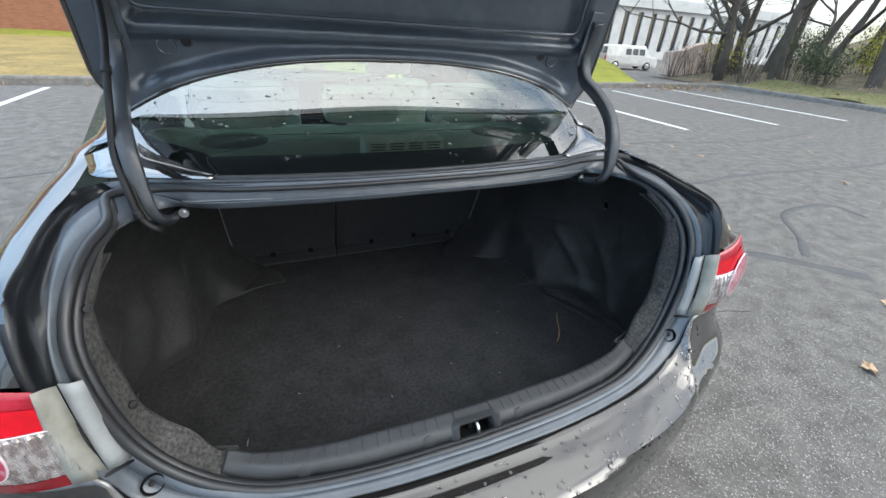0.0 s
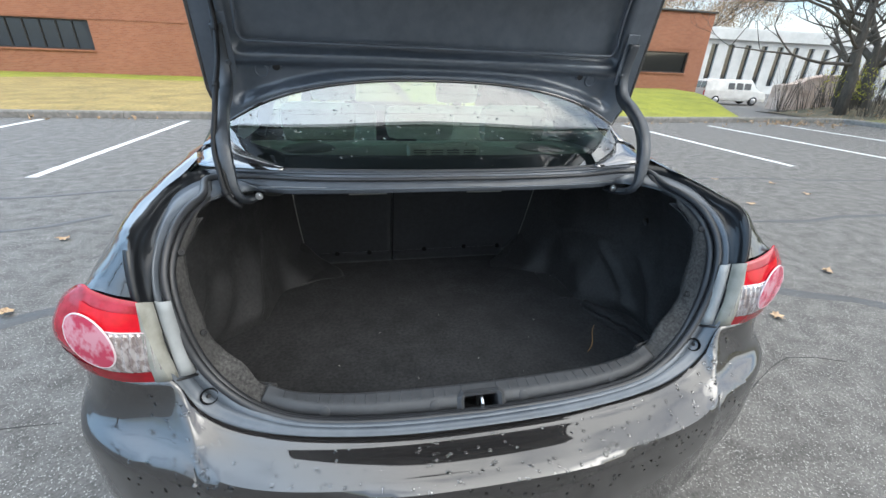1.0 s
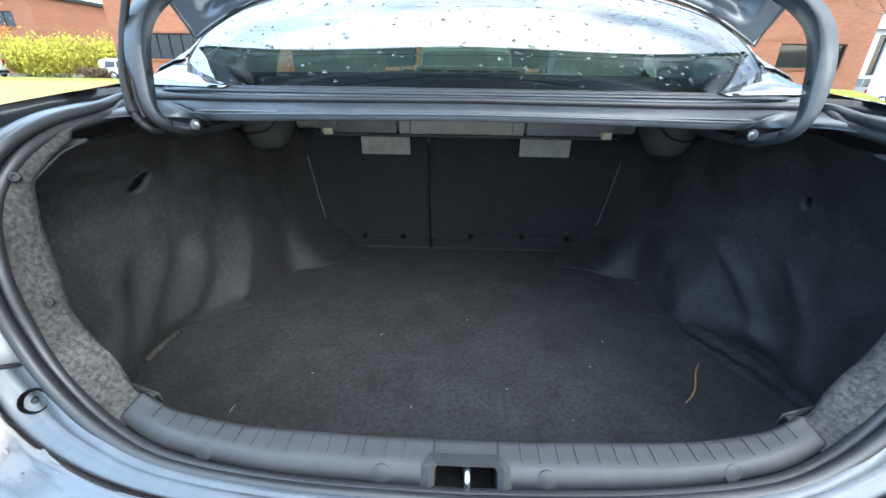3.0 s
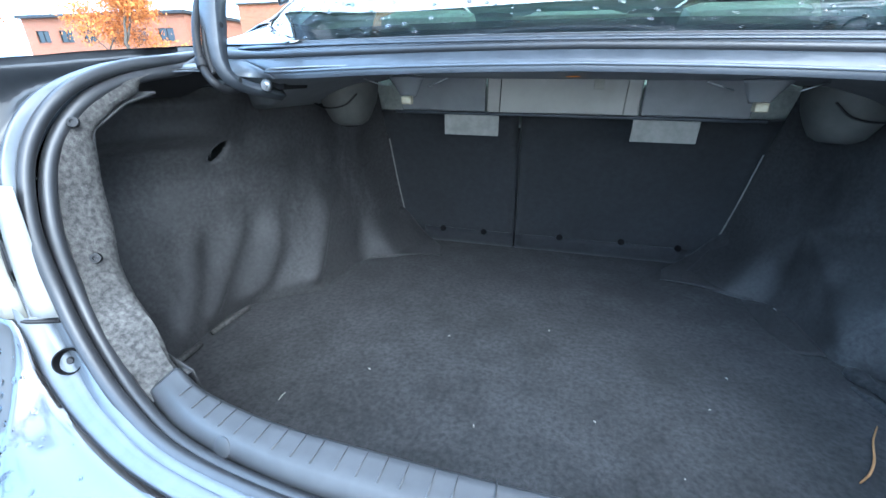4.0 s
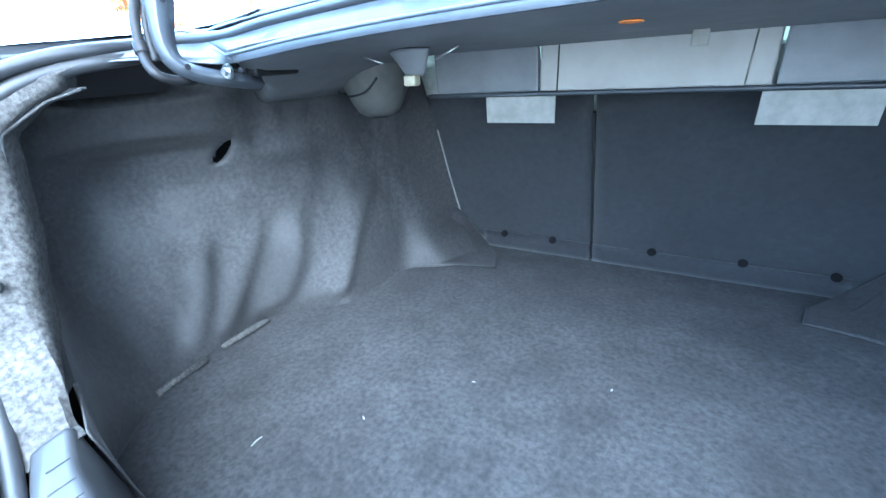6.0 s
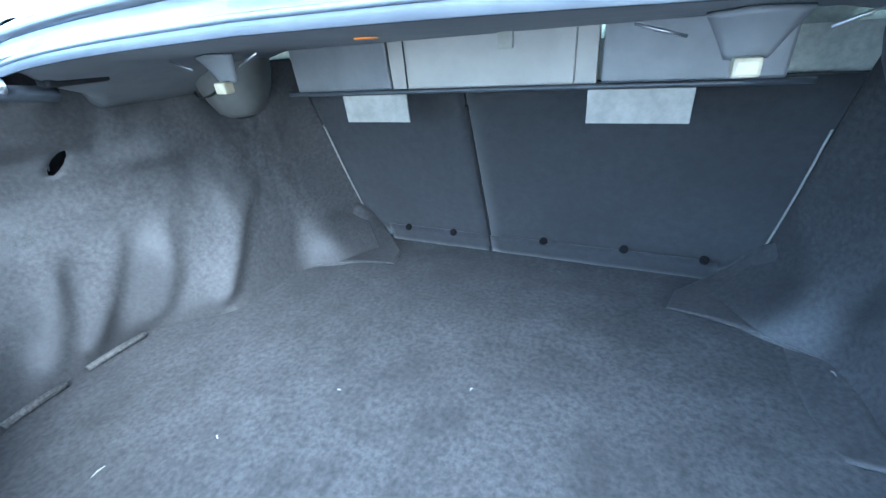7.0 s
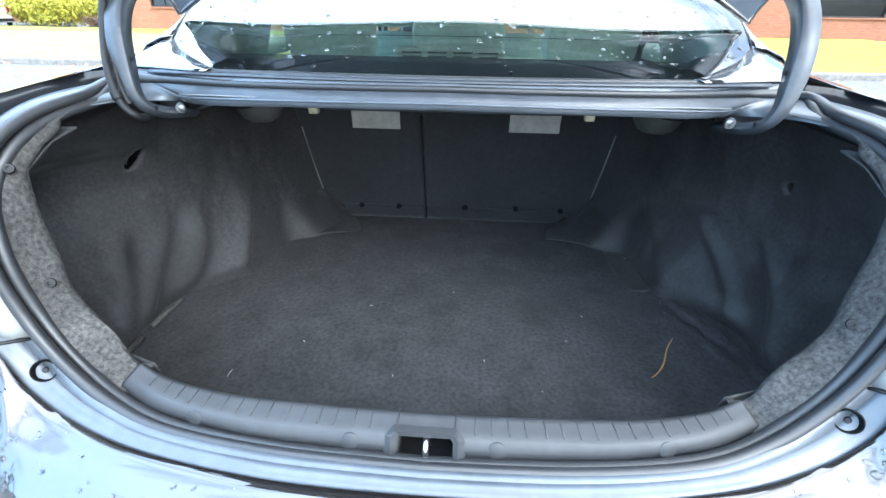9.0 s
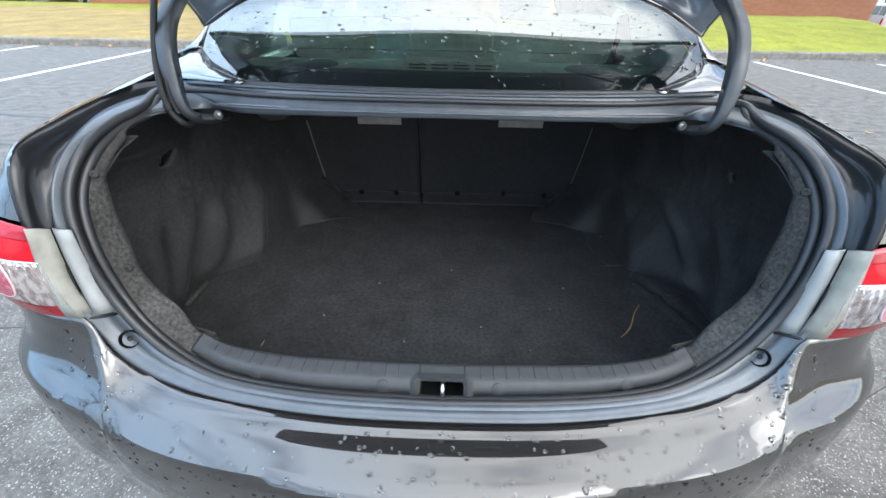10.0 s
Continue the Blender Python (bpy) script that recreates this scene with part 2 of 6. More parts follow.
SEALED = material("tar_crack_seal", (0.072, 0.072, 0.073), 0.6, 0, (0.048, 0.048, 0.050), 45, 12, 0.3, 0.7, bump=0.003, spot=(120, (0.17, 0.17, 0.165), 0.26, 0.8))
CRACK = material("open_crack", (0.040, 0.038, 0.036), 0.95)
WHITELINE = material("worn_white_marking", (0.62, 0.62, 0.60), 0.8, 0, (0.26, 0.26, 0.255), 22, 12, 0.30, 0.52, bump=0.001)
KERB = material("weathered_concrete_kerb", (0.21, 0.195, 0.175), 0.9, 0, (0.12, 0.112, 0.10), 9, 9, bump=0.003)
GRASS_DRY = material("autumn_lawn", (0.31, 0.215, 0.075), 0.95, 0, (0.165, 0.135, 0.042), 11, 14, 0.36, 0.64, bump=0.02, bump_scale=40, blotch=0.22)
GRASS_DULL = material("worn_verge_grass", (0.20, 0.19, 0.075), 0.95, 0, (0.10, 0.10, 0.035), 9, 14, 0.36, 0.64, bump=0.02, bump_scale=40, blotch=0.25)
GRASS_GREEN = material("green_lawn", (0.27, 0.265, 0.018), 0.95, 0, (0.135, 0.15, 0.012), 12, 14, 0.36, 0.64, bump=0.02, bump_scale=40, blotch=0.2)
DIRT = material("leafy_bank_soil", (0.16, 0.125, 0.08), 0.95, 0, (0.08, 0.075, 0.045), 2.5, 10, 0.36, 0.62, bump=0.03, bump_scale=30)
GLASS_DARK = material("dark_window_glass", (0.012, 0.014, 0.016), 0.06, 0, spec=0.7)
FRAME_DARK = material("dark_bronze_frame", (0.03, 0.028, 0.026), 0.45, 0.3)
CONCRETE = material("white_precast_concrete", (0.52, 0.52, 0.505), 0.85, 0, (0.42, 0.42, 0.41), 0.8, 8)
STONE = material("pinkish_rock_face", (0.62, 0.50, 0.42), 0.95, 0, (0.40, 0.30, 0.24), 1.6, 10, 0.35, 0.65, bump=0.05, bump_scale=6)
BARK = material("grey_brown_bark", (0.10, 0.085, 0.068), 0.95, 0, (0.055, 0.046, 0.037), 14, 8, bump=0.01, stretch=(1, 1, 0.25))
LEAF_ORANGE = material("orange_autumn_leaf", (0.55, 0.20, 0.035), 0.8, 0, (0.40, 0.13, 0.03), 4, 4, island=0.35)
LEAF_YELLOW = material("yellow_green_leaf", (0.48, 0.42, 0.045), 0.8, 0, (0.28, 0.30, 0.04), 3, 4, island=0.35)
LEAF_GREEN = material("dark_evergreen_leaf", (0.075, 0.095, 0.035), 0.75, 0, (0.045, 0.06, 0.022), 3, 4, island=0.4)
LEAF_BROWN = material("brown_autumn_leaf", (0.115, 0.070, 0.038), 0.85, 0, (0.06, 0.042, 0.025), 30, 4, island=0.4)
LEAF_DRY = material("dry_fallen_leaf", (0.40, 0.29, 0.18), 0.85, 0, (0.24, 0.155, 0.09), 60, 4, island=0.3)
VAN_WHITE = material("white_van_paint", (0.62, 0.60, 0.56), 0.3, 0, coat=0.6)
CAR_DARK = material("dark_car_paint", (0.03, 0.03, 0.033), 0.3, 0.2, coat=0.8)
TWIG = material("dry_twig", (0.34, 0.19, 0.08), 0.8, 0, (0.24, 0.13, 0.05), 90, 4)
WATER = material("rain_water", (0.9, 0.9, 0.9), 0.02, 0, transmission=1.0)


def brick_material():
    """Orange-red running bond in metres, with pale joints."""
    m = bpy.data.materials.new("orange_red_brick")
    m.use_nodes = True
    n, l = m.node_tree.nodes, m.node_tree.links
    b = n["Principled BSDF"]
    b.inputs["Roughness"].default_value = 0.9
    tc, mp, br = n.new("ShaderNodeTexCoord"), n.new("ShaderNodeMapping"), n.new("ShaderNodeTexBrick")
    mp.inputs["Rotation"].default_value = (radians(90), 0, 0)
    l.new(tc.outputs["Object"], mp.inputs[0])
    l.new(mp.outputs[0], br.inputs["Vector"])
    br.inputs["Color1"].default_value, br.inputs["Color2"].default_value = (0.315, 0.132, 0.072, 1), (0.255, 0.100, 0.054, 1)
    br.inputs["Mortar"].default_value = (0.30, 0.17, 0.115, 1)
    br.inputs["Scale"].default_value, br.inputs["Mortar Size"].default_value = 1.0, 0.006
    br.inputs["Brick Width"].default_value, br.inputs["Row Height"].default_value = 0.21, 0.075
    nz = n.new("ShaderNodeTexNoise")
    nz.inputs["Scale"].default_value, nz.inputs["Detail"].default_value = 0.35, 6
    l.new(tc.outputs["Object"], nz.inputs[0])
    mr = n.new("ShaderNodeMapRange")
    mr.inputs[3].default_value, mr.inputs[4].default_value = 0.8, 1.2
    l.new(nz.outputs[0], mr.inputs[0])
    hs = n.new("ShaderNodeHueSaturation")
    l.new(mr.outputs[0], hs.inputs["Value"])
    l.new(br.outputs[0], hs.inputs["Color"])
    l.new(hs.outputs[0], b.inputs["Base Color"])
    bp = n.new("ShaderNodeBump")
    bp.inputs["Distance"].default_value = 0.01
    l.new(br.outputs["Fac"], bp.inputs["Height"])
    bp.invert = True
    l.new(bp.outputs[0], b.inputs["Normal"])
    return m


BRICK = brick_material()
# ---- mesh helpers ----
def part(name, bm, mat, parent=None, label="", smooth=True, solid=0.0, bevel=0.0, flip=False):
    """Links a bmesh as one mesh object under a thing or a part."""
    if flip:
        bmesh.ops.reverse_faces(bm, faces=bm.faces[:])
    if smooth:
        for e in bm.edges:
            if len(e.link_faces) == 2 and e.calc_face_angle(0) > 0.68:
                e.smooth = False
    me = bpy.data.meshes.new(name)
    bm.to_mesh(me)
    bm.free()
    me.materials.append(mat)
    if smooth:
        me.polygons.foreach_set("use_smooth", [True] * len(me.polygons))
    ob = new(name, me)
    if parent:
        ob.parent = parent
    if solid:
        md = ob.modifiers.new("thickness", "SOLIDIFY")
        md.thickness, md.offset = solid, -1.0
    if bevel:
        md = ob.modifiers.new("edge", "BEVEL")
        md.width, md.segments, md.limit_method = bevel, 2, "ANGLE"
    if label:
        ob["label"] = label
    return ob


def empty(name, label, category, at=(0, 0, 0), group="", kind=""):
    ob = new(name)
    ob.location = at
    ob.empty_display_size = 0.1
    return tagged(ob, label, category, group, kind)


def spline(points, n):
    """n + 1 points on a smooth curve through the given ones, evenly by length."""
    p = [Vector(q) for q in points]
    p = [p[0] * 2 - p[1]] + p + [p[-1] * 2 - p[-2]]
    fine = []
    for i in range(1, len(p) - 2):
        a, b, c, d = p[i - 1:i + 3]
        for k in range(16):
            t = k / 16
            fine.append(0.5 * (2 * b + (c - a) * t + (2 * a - 5 * b + 4 * c - d) * t * t + (3 * b - a - 3 * c + d) * t ** 3))
    fine.append(p[-2])
    run = [0.0]
    for a, b in zip(fine, fine[1:]):
        run.append(run[-1] + (b - a).length)
    made, j = [], 0
    for k in range(n + 1):
        s = run[-1] * k / n
        while j < len(run) - 2 and run[j + 1] < s:
            j += 1
        f = (s - run[j]) / max(run[j + 1] - run[j], 1e-9)
        made.append(fine[j].lerp(fine[j + 1], min(max(f, 0), 1)))
    return made


def sheet(rows, close=False, bm=None):
    """A skin over rows of points, all of one length."""
    bm = bm or bmesh.new()
    v = [[bm.verts.new(p) for p in r] for r in rows]
    for a, b in zip(v, v[1:]):
        m = len(a)
        for i in range(m if close else m - 1):
            j = (i + 1) % m
            try:
                bm.faces.new((a[i], a[j], b[j], b[i]))
            except ValueError:
                pass
    return bm


def smooth_rows(rows, nu, nv):
    """Rows of control points turned into a fine grid, smooth both ways."""
    cross = [spline(r, nv) for r in rows]
    return [list(c) for c in zip(*[spline([cross[i][j] for i in range(len(rows))], nu) for j in range(nv + 1)])]


def mirror(points, side):
    return [Vector((p[0] * side, p[1], p[2])) for p in points]


def tube(path, r, seg=10, bm=None, wide=1.0, caps=True, up=(0, 0, 1), shape=None):
    """A round or oval bar along a path; r may be a list."""
    bm = bm or bmesh.new()
    path = [Vector(p) for p in path]
    rings, side = [], None
    for i, p in enumerate(path):
        d = (path[min(i + 1, len(path) - 1)] - path[max(i - 1, 0)]).normalized()
        ref = side if side is not None else d.cross(Vector(up)).normalized() if abs(d.dot(Vector(up))) < 0.98 else d.cross(Vector((1, 0, 0))).normalized()
        ref = (ref - d * ref.dot(d)).normalized()
        side, top = ref, d.cross(ref)
        rad = r[i] if isinstance(r, (list, tuple)) else r
        if shape:
            k = r[i] if isinstance(r, (list, tuple)) else 1.0
            rings.append([bm.verts.new(p + ref * x * k + top * y * k) for x, y in shape])
        else:
            rings.append([bm.verts.new(p + ref * math.cos(2 * math.pi * k / seg) * rad * wide + top * math.sin(2 * math.pi * k / seg) * rad) for k in range(seg)])
    n = len(rings[0])
    for a, b in zip(rings, rings[1:]):
        for k in range(n):
            bm.faces.new((a[k], a[(k + 1) % n], b[(k + 1) % n], b[k]))
    if caps:
        bm.faces.new(rings[0][::-1])
        bm.faces.new(rings[-1])
    return bm


def box(size, at=(0, 0, 0), turn=(0, 0, 0), bevel=0.0, bm=None):
    """A block with bevelled edges."""
    own = bmesh.new()
    bmesh.ops.create_cube(own, size=1)
    bmesh.ops.scale(own, vec=size, verts=own.verts)
    if bevel:
        bmesh.ops.bevel(own, geom=own.edges[:], offset=bevel, segments=2, affect="EDGES", profile=0.6)
    bmesh.ops.transform(own, matrix=pose(*at, *turn), verts=own.verts)
    if bm is None:
        return own
    tmp = bpy.data.meshes.new("tmp")
    own.to_mesh(tmp)
    own.free()
    bm.from_mesh(tmp)
    bpy.data.meshes.remove(tmp)
    return bm


def lathe(profile, seg=24, at=(0, 0, 0), turn=(0, 0, 0)):
    """A turned shape: profile of (radius, height) round z, then posed."""
    bm = sheet([[Vector((r * math.cos(2 * math.pi * k / seg), r * math.sin(2 * math.pi * k / seg), z)) for k in range(seg)] for r, z in profile], True)
    bmesh.ops.remove_doubles(bm, verts=bm.verts, dist=1e-5)
    bmesh.ops.transform(bm, matrix=pose(*at, *turn), verts=bm.verts)
    bmesh.ops.recalc_face_normals(bm, faces=bm.faces)
    return bm


def ease(a, b, x):
    t = min(max((x - a) / (b - a), 0), 1)
    return t * t * (3 - 2 * t)


def ground_height(x, y):
    """The lot is level; the far drive falls away behind the brick building."""
    return -0.85 * ease(24, 38, math.hypot(max(x, 0), max(y, 0))) * ease(8, 18, x) * ease(12, 22, y)


def make_ground():
    axis = [-900, -300, -120, -60, -40, -28] + [i * 2.0 for i in range(-11, 28)] + [60, 75, 100, 160, 300, 900]
    bm = sheet([[Vector((x, y, ground_height(x, y))) for x in axis] for y in axis])
    bmesh.ops.recalc_face_normals(bm, faces=bm.faces)
    ob = part("ground", bm, ASPHALT)
    if ob.data.polygons[0].normal.z < 0:
        ob.data.flip_normals()
    return tagged(ob, "worn grey asphalt car park with pale aggregate", "ground", kind="structure")


make_ground()


def strip(name, points, width, z, mat, label, category, kind="", ragged=0.0, group=""):
    """A thin band laid on the ground along points."""
    n = max(2, int(sum((Vector(b) - Vector(a)).length for a, b in zip(points, points[1:])) / 0.15))
    line = spline([(p[0], p[1], 0) for p in points], n)
    rows = []
    for i, p in enumerate(line):
        d = (line[min(i + 1, n)] - line[max(i - 1, 0)]).normalized()
        s = Vector((-d.y, d.x, 0))
        w = width / 2 * (1 + ragged * noise.noise(p * 3.1) * 2)
        o = s * ragged * 0.15 * noise.noise(p * 1.7 + Vector((7, 3, 1)))
        top = Vector((0, 0, z))
        rows.append([p + o - s * w, p + o - s * w * 0.9 + top, p + o + s * w * 0.9 + top, p + o + s * w])
    ob = part(name, sheet(rows), mat)
    if ob.data.polygons[1].normal.z < 0:
        ob.data.flip_normals()
    return tagged(ob, label, category, group, kind)


for x, y0, y1 in ((-15.7, 5.05, 10.2), (-12.8, 5.05, 10.2), (-9.9, 5.05, 10.2), (-6.98, 5.05, 10.2), (-4.08, 5.05, 10.15), (7.1, 5.15, 10.2), (10.02, 5.25, 10.3), (12.95, 5.4, 10.6)):
    strip("parking_line", [(x, y0), (x + 0.01, (y0 + y1) / 2), (x, y1)], 0.11, 0.004, WHITELINE, "worn white painted parking stall line on asphalt", "parking line", "structure", 0.02)
for pts, w in (([(1.5, 1.98), (2.1, 1.76), (2.65, 1.51), (2.87, 1.38), (3.21, 1.21), (3.66, 0.76)], 0.10), ([(-1.35, 2.05), (-2.03, 1.86), (-2.24, 1.76), (-3.0, 1.78), (-4.6, 1.95)], 0.10),
               ([(3.52, 1.12), (3.79, 1.29), (4.24, 1.71), (4.83, 1.84), (5.2, 1.78), (5.16, 1.44)], 0.07), ([(3.6, 2.74), (5.37, 2.78), (6.38, 2.77), (7.9, 2.67), (10, 2.9)], 0.07),
               ([(-2.54, 3.59), (-3.21, 3.24), (-4.8, 3.4), (-7, 3.2)], 0.07), ([(3, 4.3), (5, 4.5), (7.5, 4.2), (10, 4.6)], 0.05), ([(-2, 4.6), (-4, 4.2), (-6.5, 4.5), (-10, 4.1)], 0.06)):
    strip("tar_seal", pts, w, 0.004, SEALED, "dark tar-sealed crack winding over the asphalt", "crack", "structure", 0.35)
for pts in ([(1.55, 0.70), (1.73, 0.73), (1.85, 0.75), (1.98, 0.77), (2.3, 0.72)], [(-1.5, 1.0), (-1.9, 0.93), (-2.4, 1.02)]):
    strip("open_crack", pts, 0.005, 0.0015, CRACK, "thin open crack in the asphalt", "crack", "structure", 0.8)


def kerb(points, label):
    """A cast kerb: each length is a piece with its own joint."""
    root = empty("kerb", label, "kerb", (0, 0, 0), kind="structure")
    total = sum((Vector(b) - Vector(a)).length for a, b in zip(points, points[1:]))
    n = max(2, int(total / 2.4))
    line = spline([(p[0], p[1], 0) for p in points], n)
    for a, b in zip(line, line[1:]):
        d = b - a
        ln = d.length - 0.012
        prof = [(-0.08, -0.05), (-0.08, 0.11), (-0.062, 0.14), (-0.03, 0.15), (0.08, 0.15), (0.08, -0.05)]
        bm = sheet([[Vector((x, px, pz)) for px, pz in prof] for x in (-ln / 2, -ln / 6, ln / 6, ln / 2)])
        bm.verts.ensure_lookup_table()
        for k in (0, 18):
            try:
                bm.faces.new([bm.verts[k + i] for i in range(6)])
            except ValueError:
                pass
        bmesh.ops.recalc_face_normals(bm, faces=bm.faces)
        ob = part("kerbstone", bm, KERB, root, smooth=False)
        ob.matrix_basis = Matrix.Translation((a + b) / 2) @ Matrix.Rotation(math.atan2(d.y, d.x), 4, "Z")


kerb([(-30, 10.55), (-10, 10.55), (0, 10.75), (8, 10.95), (14, 11.5)], "weathered concrete kerb along the lawn edge")
kerb([(14, 11.5), (15.8, 11.7), (16.5, 11.0), (16.55, 8.5), (16.5, 5.5), (16.4, -14)], "weathered concrete kerb below the wooded bank")


# ---- lawns and bank ----
def terrain(name, xs, ys, height, mat, label, category="lawn"):
    bm = sheet([[Vector((x, y, height(x, y))) for x in xs] for y in ys])
    ob = part(name, bm, mat)
    if ob.data.polygons[0].normal.z < 0:
        ob.data.flip_normals()
    return tagged(ob, label, category, kind="structure")


def span(a, b, n):
    return [a + (b - a) * i / n for i in range(n + 1)]


def lawn_height(x, y):
    if y < 10.9:
        return 0.06 + 0.07 * ease(10.6, 10.75, y)
    return 0.14 + 0.20 * ease(11, 25, y) + 0.02 * noise.noise(Vector((x * 0.4, y * 0.4, 0)))


terrain("lawn_dry", span(-30, 1.5, 60), span(10.68, 25.2, 30), lambda x, y: lawn_height(x, y) + (0.0 if x < 1.4 else -0.02), GRASS_DRY, "patchy yellow autumn lawn before the brick building")


terrain("lawn_edge", span(-30, 1.5, 40), span(20.6, 25.1, 8), lambda x, y: lawn_height(x, y) + 0.012 * ease(20.6, 22.0, y + noise.noise(Vector((x * 0.3, 1, 2))) * 1.5) - 0.006, GRASS_GREEN, "greener strip of lawn along the brick wall")


def mound_height(x, y):
    fall = ease(11.6, 14.9, x - (y - 11.0) * 0.62)
    return (0.13 + 0.42 * ease(11.2, 18, y) - 0.12 * ease(18, 25, y)) * (1 - fall) - 0.9 * fall + 0.025 * noise.noise(Vector((x * 0.5, y * 0.5, 2)))


terrain("lawn_green", span(1.5, 26, 60), span(11.2, 25.2, 36), mound_height, GRASS_GREEN, "bright green grassy mound beside the brick building")


def bank_height(x, y):
    return 0.10 + 0.5 * ease(17, 20, x) + 2.6 * ease(19, 34, x) + 0.18 * noise.noise(Vector((x * 0.5, y * 0.5, 5)))


terrain("wooded_bank", span(16.62, 44, 46), span(-26, 16.5, 56), lambda x, y: bank_height(x, y) * ease(16.6, 12.5, y) - 0.3 * ease(15, 16.5, y), DIRT, "leaf-strewn grassy bank rising behind the kerb", "bank")
terrain("verge", span(16.63, 18.6, 8), span(-14, 11, 50), lambda x, y: bank_height(x, y) + 0.02, GRASS_DULL, "narrow strip of worn grass along the kerb", "verge")


# ---- buildings ----
def wall_with_openings(root, name, x0, x1, y, z0, z1, thick, holes, mat):
    """One wall facing -y, cut through by the given openings (xa, xb, za, zb)."""
    xs = sorted({x0, x1, *[h[0] for h in holes], *[h[1] for h in holes]})
    zs = sorted({z0, z1, *[h[2] for h in holes], *[h[3] for h in holes]})
    bm = bmesh.new()
    grid = {(i, j, k): bm.verts.new((xs[i], y + k * thick, zs[j])) for i in range(len(xs)) for j in range(len(zs)) for k in (0, 1)}
    solid = {}
    for i in range(len(xs) - 1):
        for j in range(len(zs) - 1):
            cx, cz = (xs[i] + xs[i + 1]) / 2, (zs[j] + zs[j + 1]) / 2
            solid[i, j] = not any(a < cx < b and c < cz < d for a, b, c, d in holes)
    for (i, j), full in solid.items():
        if not full:
            continue
        q = [(i, j), (i + 1, j), (i + 1, j + 1), (i, j + 1)]
        bm.faces.new([grid[a, b, 0] for a, b in q])
        bm.faces.new([grid[a, b, 1] for a, b in q[::-1]])
        for (di, dj), (e, f) in (((-1, 0), (0, 3)), ((1, 0), (1, 2)), ((0, -1), (0, 1)), ((0, 1), (3, 2))):
            if not solid.get((i + di, j + dj), False):
                bm.faces.new([grid[(*q[e], 0)], grid[(*q[f], 0)], grid[(*q[f], 1)], grid[(*q[e], 1)]])
    bmesh.ops.recalc_face_normals(bm, faces=bm.faces)
    return part(name, bm, mat, root, smooth=False)


def window_unit(root, xa, xb, za, zb, y, bays):
    """A recessed ribbon window: frame, mullions, panes."""
    f = 0.07
    bm = bmesh.new()
    for s, c in (((xb - xa, 0.1, f), ((xa + xb) / 2, 0, za + f / 2)), ((xb - xa, 0.1, f), ((xa + xb) / 2, 0, zb - f / 2)), ((f, 0.1, zb - za - 2 * f), (xa + f / 2, 0, (za + zb) / 2)), ((f, 0.1, zb - za - 2 * f), (xb - f / 2, 0, (za + zb) / 2))):
        box(s, (c[0], y, c[2]), bm=bm)
    win = part("window", bm, FRAME_DARK, root, smooth=False)
    part("sill", box((xb - xa + 0.1, 0.2, 0.07), ((xa + xb) / 2, y - 0.14, za - 0.04), bevel=0.01), BRICK, win, smooth=False)
    w = (xb - xa - 2 * f) / bays
    for i in range(bays):
        x = xa + f + w * i
        part("pane", box((w - 0.05, 0.02, zb - za - 2 * f), (x + w / 2, y + 0.02, (za + zb) / 2)), GLASS_DARK, win, smooth=False)
        if i:
            part("mullion", box((0.05, 0.09, zb - za - 2 * f), (x, y, (za + zb) / 2)), FRAME_DARK, win, smooth=False)


def brick_building():
    root = empty("brick_building", "long single-storey orange-red brick building with ribbon windows", "building", (0, 25, 0))
    ins = Matrix.Translation((0, -25, 0))
    holes = [(-17.9, -12.9, 1.42, 2.75), (-6.9, -2.6, 1.42, 2.75), (1.5, 6.5, 1.42, 2.75), (9.0, 13.0, 1.42, 2.7), (17.4, 20.9, 1.40, 2.62)]
    made = [wall_with_openings(root, "wall", -19.6, 22.1, 25, -0.9, 4.85, 0.35, holes, BRICK)]
    for i, h in enumerate(holes):
        window_unit(root, *h, 25.16, (7, 4, 4, 4, 1)[i])
    bm = box((0.35, 22, 5.75), (-19.425, 36.35, 1.975))
    part("wall", bm, BRICK, root, smooth=False)
    part("wall", box((0.35, 22, 5.75), (21.925, 36.35, 1.975)), BRICK, root, smooth=False)
    part("wall", box((41, 0.35, 5.75), (1.25, 47.2, 1.975)), BRICK, root, smooth=False)
    part("roof", box((41.2, 22, 0.25), (1.25, 36.2, 4.6)), CONCRETE, root, smooth=False)
    part("coping", box((41.9, 0.5, 0.10), (1.25, 25.12, 4.905), bevel=0.02), FRAME_DARK, root, smooth=False)
    part("soldier_course", box((41.7, 0.03, 0.12), (1.25, 24.99, 2.86)), BRICK, root, smooth=False)
    for ob in root.children:
        ob.matrix_parent_inverse = ins


brick_building()


